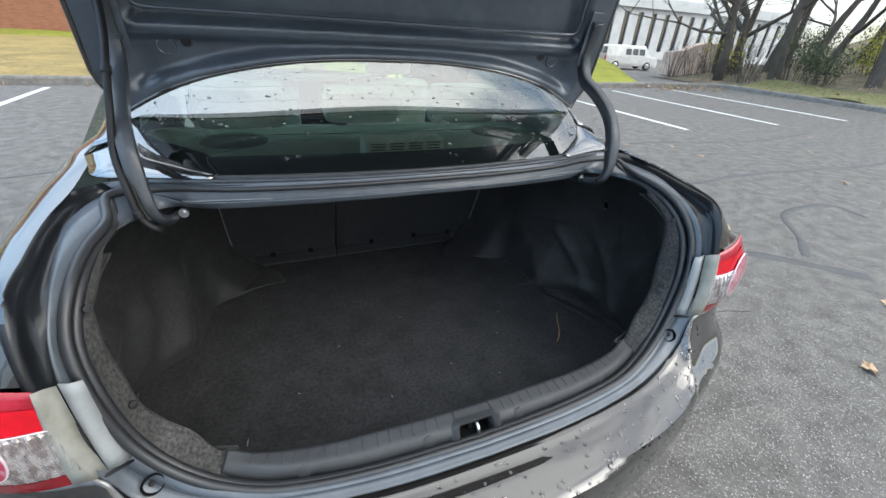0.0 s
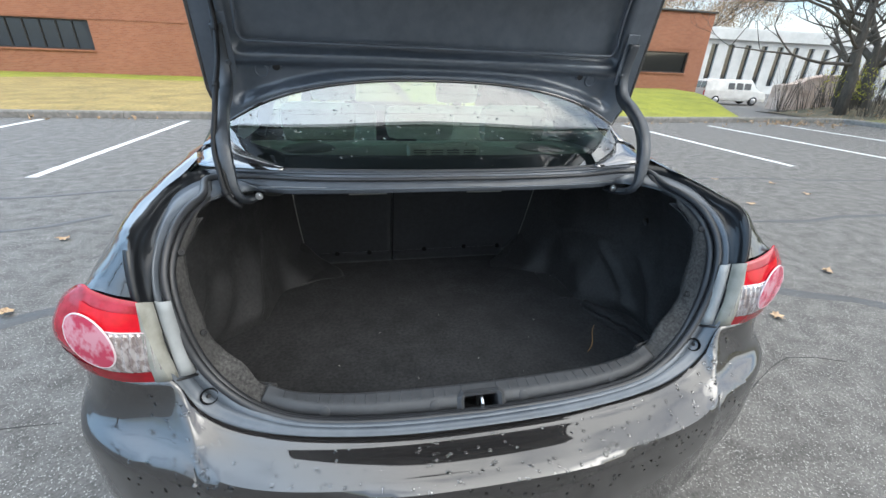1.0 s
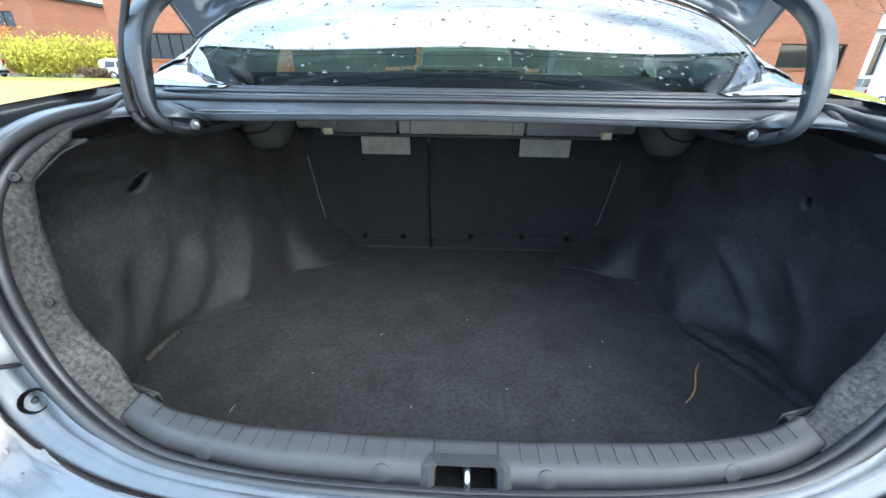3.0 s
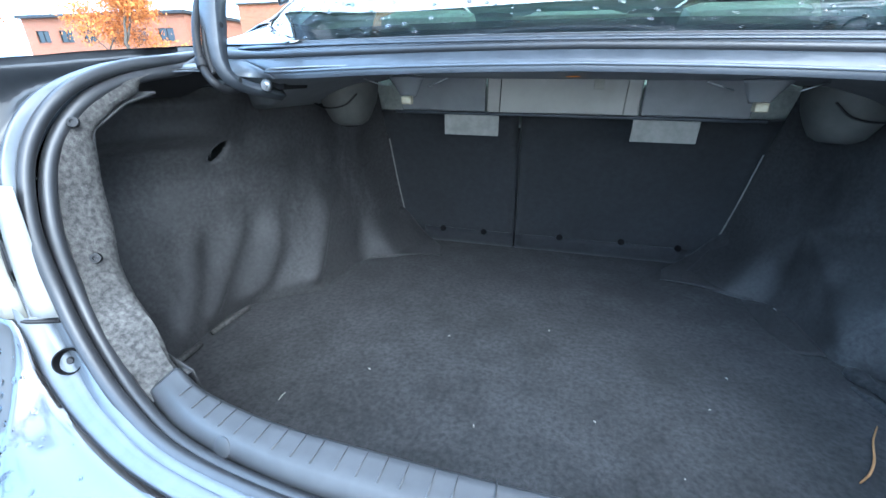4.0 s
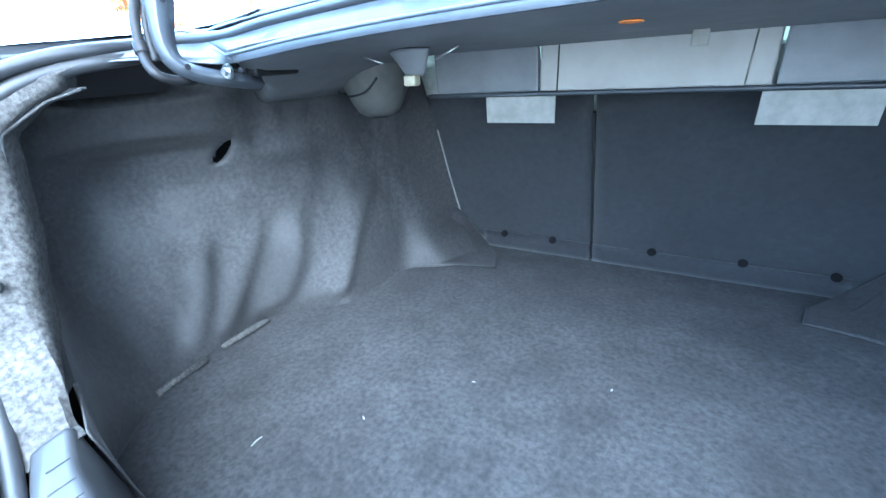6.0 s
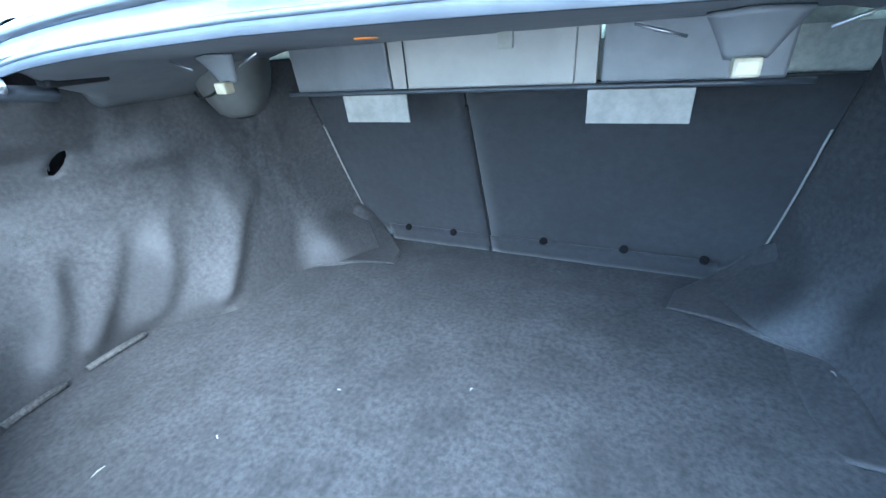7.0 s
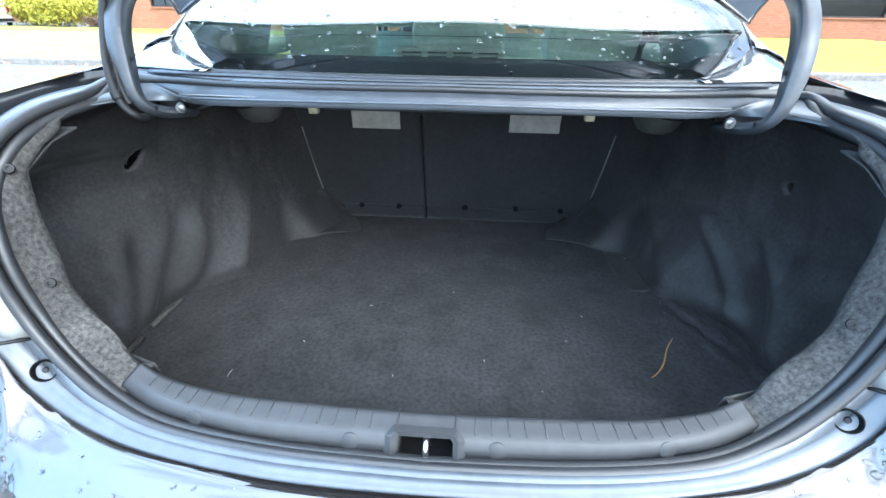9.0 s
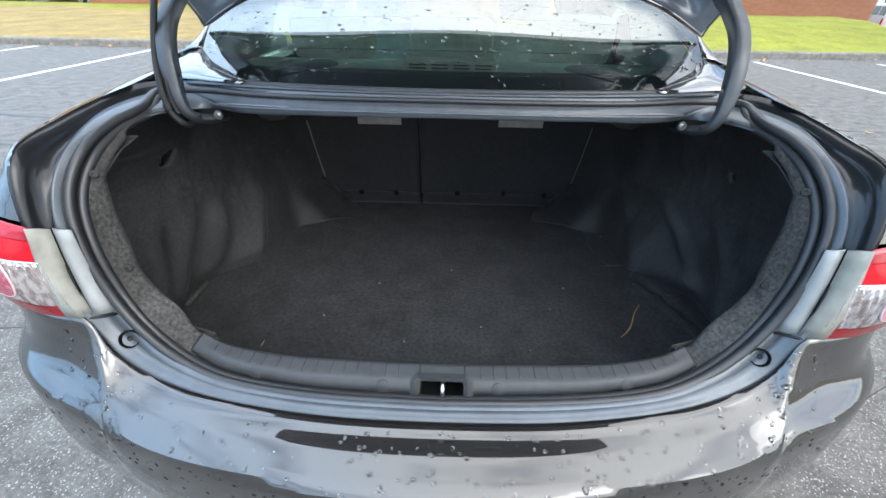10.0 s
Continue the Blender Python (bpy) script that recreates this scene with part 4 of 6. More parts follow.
def by_knots(loop, per=6):
    """A fine line through the knots with an even number of steps in each span, so that two loops stay paired."""
    out = []
    for i in range(len(loop) - 1):
        a, b = loop[max(i - 1, 0)], loop[min(i + 2, len(loop) - 1)]
        p0, p1, p2, p3 = Vector(a), Vector(loop[i]), Vector(loop[i + 1]), Vector(b)
        for k in range(per):
            t = k / per
            out.append(0.5 * (2 * p1 + (p2 - p0) * t + (2 * p0 - 5 * p1 + 4 * p2 - p3) * t * t + (3 * p1 - p0 - 3 * p2 + p3) * t ** 3))
    out.append(Vector(loop[-1]))
    return out


def both(points):
    left = [Vector((-p.x, p.y, p.z)) for p in points]
    return left[::-1] + points[1:]


S_LINE, R_LINE, G_LINE = by_knots(SEAL), by_knots(RIMLINE), by_knots(RAIL)


def sill_bump(q, f, dip):
    deep = 0.3 if q < 2.5 else 0.55
    rise = 0.013 * ease(0.0, 0.8, f) * (1 if f < 1.05 else 0.4)
    low = 1 - ease(2.8, 4.4, q)
    return Vector((0, -0.5, 0.86)) * (dip * deep * (1 - low) + rise * low)


def gutter():
    """Sections from the outer fold over the rain trough and the flange to the seal, all round."""
    sill = ((0.0, 0.0), (0.0, 0.0), (0.16, -0.008), (0.35, -0.014), (0.6, -0.014), (0.85, -0.004), (1.0, 0.0), (1.12, -0.004))
    rows = [[] for _ in sill]
    for i, (r, g, s) in enumerate(zip(R_LINE, G_LINE, S_LINE)):
        q = i / 6
        deep = Vector((0, 0, 0.018 * (1 - ease(10.5, 12, q)) + 0.002))
        high = [r + Vector((0.010, 0.0, -0.008)), r, r.lerp(g, 0.22) - deep * 0.9, r.lerp(g, 0.62) - deep * 1.35, g, g.lerp(s, 0.35) + Vector((-0.001, -0.004, 0.004)), s, s.lerp(g, -0.25) + Vector((0, 0, -0.006))]
        w = ease(5.2, 6.6, q)
        for k, (f, dip) in enumerate(sill):
            low = r.lerp(s, f) + sill_bump(q, f, dip) if k else r + Vector((r.x * 0.012, -0.002, -0.012))
            rows[k].append(low.lerp(high[k], w))
    return [both(line) for line in rows]


TROUGH = gutter()
N = len(R_LINE) - 1
SILL = slice(N - 33, N + 34)
# same sheet: sky light put into the sill's colour, shade into the side troughs'
part("opening_gutter", sheet([line[SILL] for line in TROUGH[:5]]), LIT_FLANGE, car, "painted metal sill of the boot opening", solid=0.002)
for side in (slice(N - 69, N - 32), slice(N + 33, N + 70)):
    part("opening_gutter", sheet([line[side] for line in TROUGH[:5]]), SHADED_GUTTER, car, "painted rain trough beside the boot opening, shade put into its colour", solid=0.002)
part("seal_flange", sheet([line[N - 69:N + 70] for line in TROUGH[4:]]), LIT_FLANGE, car, "painted metal flange that carries the seal", solid=0.002)
# deck: fold above and rolled edge with light put into the colour, darker face below
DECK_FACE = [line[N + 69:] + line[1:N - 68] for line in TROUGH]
part("deck_fold", sheet(DECK_FACE[:5]), LIT_FLANGE, car, "painted fold of the rear deck, light put into its colour", solid=0.002)
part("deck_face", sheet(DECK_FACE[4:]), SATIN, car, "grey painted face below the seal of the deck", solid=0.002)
part("rolled_edge", tube([p + Vector((0, -0.0015, -0.001)) for p in DECK_FACE[6]], 0.0022, 8), LIT_FLANGE, car, "thin rolled edge of the deck")

# the rubber weatherstrip is a hollow bulb on a grip
# on the deck side it sits in the groove above the lip
seal_line = both([p.lerp(g, 0.85 * ease(9.3, 11.0, i / 6)) for i, (p, g) in enumerate(zip(S_LINE, G_LINE))])
loop = seal_line[:-1]


def ring_tube(points, radii, seg=12):
    """A closed bar along a loop."""
    mid = sum(points, Vector()) / len(points)
    rows = []
    for i, p in enumerate(points):
        d = (points[(i + 1) % len(points)] - points[i - 1]).normalized()
        a = p - mid
        a = (a - d * a.dot(d)).normalized()
        b = d.cross(a)
        rows.append([p + (a * math.cos(2 * math.pi * k / seg) + b * math.sin(2 * math.pi * k / seg)) * radii[i] for k in range(seg)])
    return sheet(rows + rows[:1], True)


def inward(p, far):
    """A step from the seal line towards the inside of the opening, on the sides only."""
    side = ease(0.40, 0.55, abs(p.x)) * (1 - ease(0.44, 0.53, p.y))
    return Vector((-far * side * (1 if p.x > 0 else -1), far * 0.35 * side, -0.1 * far * side))


part("weatherstrip", ring_tube([p + Vector((0, -0.004, 0.006)) + inward(p, 0.006) for p in loop], [0.0082 - 0.0030 * ease(0.57, 0.50, abs(p.x)) * ease(0.40, 0.43, p.y) for p in loop]), RUBBER, car, "black rubber bulb seal round the opening")
part("seal_grip", ring_tube([p + Vector((0, 0.012, -0.006 + 0.006 * ease(0.42, 0.46, p.y))) + inward(p, 0.009) for p in loop], [0.0090 - 0.0045 * ease(0.57, 0.50, abs(p.x)) * ease(0.40, 0.43, p.y) for p in loop], 10), RUBBER, car, "ribbed rubber grip of the seal")


# ---- rear deck and glass ----
def deck_edge(x):
    """The fold of the deck below the rear window: its middle bows towards the rear."""
    return Vector((x, 0.460 + 0.25 * x * x, 1.143 - 0.012 * x * x))


def deck_channel():
    xs = span(-0.56, 0.56, 44)
    return [[deck_edge(x) + Vector((0, dy, dz)) for x in xs] for dy, dz in ((-0.003, -0.002), (0.002, 0.0015), (0.007, 0.003), (0.013, 0.001), (0.020, 0.002))]


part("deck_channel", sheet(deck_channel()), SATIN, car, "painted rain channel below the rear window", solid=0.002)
part("deck_bead", tube([deck_edge(x) + Vector((0, 0.014, 0.002)) for x in span(-0.56, 0.56, 40)], 0.0045, 8), RUBBER, car)


def deck_underside(y):
    """Height of the inner deck panel from the lip forward to the seat wall."""
    return 1.111 - 0.012 * ease(0.43, 0.56, y) - 0.010 * ease(0.50, 0.92, y)


rows = []
for k in range(29):
    x = -0.655 + 1.31 * k / 28
    a = abs(x)
    lip = 0.436 + 0.25 * a * a + 0.10 * ease(0.48, 0.60, a)
    rows.append([Vector((x, lip + (0.915 - lip) * f, deck_underside(lip + (0.915 - lip) * f) - 0.070 * ease(0.40, 0.66, a) * ease(0.0, 0.12, f))) for f in span(0, 1, 22)])
UNDERSIDE = rows

def glass_height(x, y):
    """The evenly curved rear window as a height over the plan."""
    v = y - 0.479
    curl = max(abs(x) - 0.42, 0)
    return 1.146 + 0.385 * v + 0.030 * math.sin(math.pi * min(max(v / 0.721, 0), 1)) - 0.14 * x * x - 0.25 * curl * curl


GLASS_CORNER = [(x, y, glass_height(x, y)) for x, y in ((0.415, 0.522), (0.440, 0.536), (0.480, 0.566), (0.522, 0.600), (0.552, 0.634), (0.582, 0.673))]
GLASS_LOW = [(-x, y, z) for x, y, z in GLASS_CORNER[::-1]] + [(-0.2, 0.489, 1.146), (0, 0.479, 1.146), (0.2, 0.489, 1.146)] + GLASS_CORNER
GLASS_TOP = [(-0.52, 1.15, 1.395), (-0.43, 1.175, 1.41), (-0.2, 1.195, 1.422), (0, 1.20, 1.424), (0.2, 1.195, 1.422), (0.43, 1.175, 1.41), (0.52, 1.15, 1.395)]


def glass_rows(n=48, m=24):
    lo, hi = spline(GLASS_LOW, n), spline(GLASS_TOP, n)
    rows = []
    for j in range(m + 1):
        line = [a.lerp(b, j / m) for a, b in zip(lo, hi)]
        rows.append([Vector((p.x + 0.050 * (p.x / 0.58) ** 5 * math.sin(math.pi * j / m), p.y, glass_height(p.x, p.y))) for p in line])
    return rows


GLASS = glass_rows()
pane = part("rear_window", sheet(GLASS), REARGLASS, car, "green-tinted sloping rear window speckled with rain")
pane.visible_shadow = False


def glass_band():
    """The black printed border under the pane."""
    n, m = len(GLASS[0]) - 1, len(GLASS) - 1
    bm = bmesh.new()

    def at(u, v):
        i, j = min(int(u * n), n - 1), min(int(v * m), m - 1)
        fu, fv = u * n - i, v * m - j
        p = GLASS[j][i].lerp(GLASS[j][i + 1], fu).lerp(GLASS[j + 1][i].lerp(GLASS[j + 1][i + 1], fu), fv)
        return p + Vector((0, 0.003, -0.004))
    us, vs = span(0, 1, 48), span(0, 1, 30)
    sheet([[at(u, v) for u in us] for v in (0.0, 0.04, 0.08)], bm=bm)
    sheet([[at(u, v) for u in us] for v in (0.94, 0.97, 1.0)], bm=bm)
    sheet([[at(u, v) for v in vs] for u in (0.0, 0.012, 0.025)], bm=bm)
    sheet([[at(u, v) for v in vs] for u in (0.975, 0.988, 1.0)], bm=bm)
    return bm


part("glass_border", glass_band(), CERAMIC, pane, "black printed edge of the pane")
part("window_trim", tube(spline([(p[0], p[1] - 0.006, p[2] - 0.004) for p in GLASS_LOW[4:-4]], 40), 0.004, 8), RUBBER, pane)
for k in range(9):
    row = GLASS[4 + k * 19 // 9]
    part("heating_wire", tube([p + Vector((0, 0.004, -0.005)) for p in row[2:-2]], 0.0005, 4), FRAME_DARK, pane)


# ---- quarter panels, pillars, sides, roof ----
def quarter(side):
    rows = [
        [(0.633, 0.156, 1.004), (0.665, 0.156, 1.013), (0.695, 0.163, 1.022), (0.725, 0.178, 1.018), (0.760, 0.205, 0.985), (0.794, 0.235, 0.945)],
        [(0.637, 0.168, 1.045), (0.664, 0.173, 1.050), (0.692, 0.190, 1.048), (0.724, 0.220, 1.035), (0.762, 0.275, 1.000), (0.814, 0.36, 0.945)],
        [(0.642, 0.200, 1.103), (0.662, 0.215, 1.101), (0.688, 0.250, 1.092), (0.722, 0.31, 1.070), (0.765, 0.40, 1.035), (0.832, 0.52, 0.96)],
        [(0.652, 0.31, 1.122), (0.680, 0.33, 1.118), (0.708, 0.37, 1.107), (0.742, 0.43, 1.085), (0.782, 0.52, 1.052), (0.838, 0.64, 0.99)],
        [(0.656, 0.41, 1.132), (0.684, 0.43, 1.128), (0.713, 0.47, 1.116), (0.748, 0.53, 1.095), (0.788, 0.60, 1.060), (0.842, 0.70, 1.0)],
        [(0.650, 0.50, 1.140), (0.681, 0.52, 1.138), (0.713, 0.56, 1.126), (0.750, 0.61, 1.102), (0.792, 0.68, 1.064), (0.845, 0.77, 1.0)],
        [(0.655, 0.62, 1.150), (0.688, 0.65, 1.147), (0.719, 0.69, 1.130), (0.757, 0.73, 1.104), (0.798, 0.79, 1.066), (0.848, 0.86, 1.0)],
        [(0.672, 0.74, 1.153), (0.712, 0.77, 1.146), (0.742, 0.80, 1.122), (0.775, 0.84, 1.096), (0.808, 0.88, 1.058), (0.851, 0.95, 1.0)],
        [(0.686, 1.0, 1.165), (0.722, 1.02, 1.140), (0.755, 1.04, 1.112), (0.79, 1.06, 1.08), (0.818, 1.08, 1.045), (0.854, 1.1, 1.0)],
        [(0.700, 1.5, 1.150), (0.735, 1.5, 1.13), (0.765, 1.5, 1.105), (0.797, 1.5, 1.075), (0.823, 1.5, 1.042), (0.860, 1.5, 1.0)]]
    return sheet(smooth_rows([mirror(r, side) for r in rows], 60, 20))


def arch(y):
    low = 0.24
    for c in (0.93, 3.53):
        if abs(y - c) < 0.36:
            low = max(low, 0.31 + math.sqrt(0.36 ** 2 - (y - c) ** 2))
    return low


def body_side(side):
    rows = []
    for y in span(0.46, 4.30, 96):
        w = 0.832 + 0.045 * ease(0.40, 1.3, y) - 0.08 * ease(3.6, 4.3, y)
        top = 0.945 + 0.055 * ease(0.46, 0.74, y) if y < 3.2 else 1.0 - 0.22 * ease(3.2, 4.3, y)
        lo = min(arch(y), top - 0.1)
        r = []
        for k in range(13):
            z = lo + (top - lo) * k / 12
            bulge = 0.030 * math.sin(math.pi * min(max((z - 0.24) / 0.76, 0), 1)) - 0.045 * ease(0.4, 0.24, z)
            r.append(Vector((side * (w + bulge), y, z)))
        rows.append(r)
    return sheet(rows)


def roof_rows():
    rows = []
    for y, w, z in ((1.155, 0.525, 1.397), (1.45, 0.55, 1.448), (1.9, 0.555, 1.462), (2.3, 0.55, 1.462), (2.65, 0.535, 1.442), (2.85, 0.52, 1.405)):
        rows.append([Vector((x * w, y + (0.045 if y < 1.2 else -0.05 if y > 2.8 else 0) * (1 - x * x), z + 0.028 * (1 - x * x))) for x in span(-1, 1, 12)])
    return smooth_rows(rows, 30, 24)


for side in (-1, 1):
    part("quarter_panel", quarter(side), PAINT, car, "glossy dark rear wing with rain marks", flip=side > 0)
    part("body_side", body_side(side), PAINT, car, flip=side < 0)
    # rear pillar, from the deck to the roof, outside the pane
    out = spline(mirror([(0.676, 0.69, 1.152), (0.688, 0.90, 1.165), (0.668, 1.15, 1.26), (0.60, 1.45, 1.42)], side), 20)
    inn = spline([row[-1 if side > 0 else 0] + Vector((side * 0.001, 0, 0)) for row in GLASS[::4]], 20)
    part("rear_pillar", sheet([inn, [a.lerp(b, 0.3) + Vector((0, -0.004, 0.008)) for a, b in zip(inn, out)], [a.lerp(b, 0.7) + Vector((side * 0.006, 0, 0.008)) for a, b in zip(inn, out)], out]), SHEEN_PAINT, car, solid=0.003, flip=side < 0)
    near = spline(mirror([(x + 0.001, y, z) for x, y, z in GLASS_CORNER], side), 24)
    away = spline(mirror([(0.43, 0.506, 1.1425), (0.545, 0.541, 1.143), (0.628, 0.560, 1.145), (0.653, 0.62, 1.150), (0.676, 0.69, 1.153)], side), 24)
    part("pillar_foot", sheet([near, [a.lerp(b, 0.35) + Vector((0, 0, 0.004)) for a, b in zip(near, away)], [a.lerp(b, 0.7) + Vector((0, 0, 0.003)) for a, b in zip(near, away)], away]), SHEEN_PAINT, car, "glossy foot of the rear pillar, sheen raised to look sky-lit", solid=0.002, flip=side < 0)
    rail = spline(mirror([(0.59, 1.42, 1.415), (0.615, 2.0, 1.435), (0.60, 2.5, 1.415), (0.58, 2.85, 1.36), (0.66, 3.3, 1.10), (0.70, 3.45, 1.03)], side), 30)
    part("roof_rail", tube(rail, 0.045, 10), PAINT, car)
    part("centre_pillar", tube(mirror([(0.80, 1.98, 1.0), (0.70, 2.02, 1.25), (0.60, 2.05, 1.44)], side), 0.04, 8), BLACK, car)
    for a, b in (((1.02, 1.95)), ((2.05, 3.30))):
        lo = mirror([(0.845, a, 1.0), (0.85, (a + b) / 2, 1.0), (0.835, b, 1.0)], side)
        hi = mirror([(0.63, max(a + 0.35, 1.35) if a < 1.5 else a, 1.39), (0.612, (a + b) / 2 + 0.05, 1.42), (0.60, min(b, 2.75), 1.385)], side)
        win = part("side_window", sheet([spline(lo, 12), spline([p.lerp(q, 0.5) + Vector((side * 0.02, 0, 0)) for p, q in zip(lo, hi)], 12), spline(hi, 12)]), SIDEGLASS, car)
        win.visible_shadow = False
    for y in (0.93, 3.53):
        wheel = part("wheel", lathe([(0.19, 0.09), (0.26, 0.10), (0.30, 0.085), (0.312, 0.05), (0.312, -0.06), (0.30, -0.09), (0.0, -0.10)], 32, (side * 0.765, y, 0.312), (0, 90 * side, 0)), TYRE, car, "black tyre on a silver rim")
        part("rim", lathe([(0.0, 0.06), (0.05, 0.065), (0.10, 0.045), (0.16, 0.06), (0.195, 0.088)], 24, (side * 0.765, y, 0.312), (0, 90 * side, 0)), RIM, wheel)
        part("wheel_well", lathe([(0.0, -0.10), (0.345, -0.10), (0.358, 0.04)], 28, (side * 0.80, y, 0.312), (0, 90 * side, 0)), BLACK, car)
    part("door_mirror", box((0.18, 0.10, 0.13), (side * 0.98, 3.05, 1.04), bevel=0.035), PAINT, car)
    for y in (1.55, 2.65):
        part("door_handle", box((0.03, 0.19, 0.03), (side * 0.905, y, 0.86), bevel=0.01), PAINT, car)
part("roof", sheet(roof_rows()), PAINT, car, solid=0.004)
part("hood", sheet(smooth_rows([[Vector((x * w, y + 0.08 * (1 - x * x) * (1 if y > 4 else 0.3), z + 0.05 * (1 - x * x))) for x in span(-1, 1, 8)] for y, w, z in ((3.42, 0.76, 1.02), (3.8, 0.76, 0.97), (4.15, 0.72, 0.86), (4.34, 0.66, 0.70))], 20, 20)), PAINT, car)
part("front_bumper", sheet(smooth_rows([[Vector((x, 4.46 - 0.30 * abs(x / 0.80) ** 2.6 + dy, z)) for x in span(-0.80, 0.80, 14)] for z, dy in ((0.72, -0.06), (0.60, 0.0), (0.45, 0.02), (0.30, 0.0), (0.22, -0.06))], 14, 28)), PAINT, car)
wind = part("windscreen", sheet(smooth_rows([[(-0.70, 3.40, 1.03), (0, 3.52, 1.05), (0.70, 3.40, 1.03)], [(-0.64, 3.1, 1.22), (0, 3.2, 1.25), (0.64, 3.1, 1.22)], [(-0.53, 2.83, 1.405), (0, 2.90, 1.432), (0.53, 2.83, 1.405)]], 12, 16)), SIDEGLASS, car)
wind.visible_shadow = False
part("underbody", box((1.55, 3.9, 0.06), (0, 2.2, 0.24), bevel=0.02), BLACK, car, smooth=False)


# ---- tail lamps ----
LAMP_TOP = [(0.633, 0.150, 1.000), (0.668, 0.152, 1.011), (0.698, 0.158, 1.024), (0.722, 0.170, 1.032), (0.774, 0.190, 0.992), (0.798, 0.207, 0.937)]
LAMP_LOW = [(0.608, 0.134, 0.838), (0.652, 0.136, 0.837), (0.698, 0.142, 0.842), (0.746, 0.155, 0.860), (0.782, 0.178, 0.892), (0.797, 0.207, 0.934)]


def lamp_point(u, v, side, lift=0.0):
    lo, hi = lamp_point.low, lamp_point.high
    n = len(lo) - 1
    i = min(max(int(u * n), 0), n - 1)
    f = u * n - i
    a, b = lo[i].lerp(lo[i + 1], f), hi[i].lerp(hi[i + 1], f)
    d = (lo[i + 1] - lo[i]).normalized()
    nrm = Vector((d.y, -d.x, 0)).normalized()
    p = a.lerp(b, v) + nrm * (0.018 * math.sin(math.pi * min(max(v, 0), 1)) * (0.4 + 0.6 * ease(0, 0.3, u)) * (1 - ease(0.75, 1.0, u)) + lift)
    return Vector((p.x * side, p.y, p.z))


lamp_point.low, lamp_point.high = by_knots(LAMP_LOW, 8), by_knots(LAMP_TOP, 8)


def on_lamp(x, z, side, lift):
    """The lens point at a given half width and height."""
    u, v = 0.5, 0.5
    for _ in range(25):
        p = lamp_point(u, v, 1)
        q, r = lamp_point(u + 0.01, v, 1), lamp_point(u, v + 0.01, 1)
        a, b, c, d = (q.x - p.x) / 0.01, (r.x - p.x) / 0.01, (q.z - p.z) / 0.01, (r.z - p.z) / 0.01
        det = a * d - b * c
        ex, ez = x - p.x, z - p.z
        u = min(max(u + 0.7 * (ex * d - b * ez) / det, 0.02), 0.97)
        v = min(max(v + 0.7 * (a * ez - c * ex) / det, 0.02), 0.98)
    return lamp_point(u, v, side, lift)


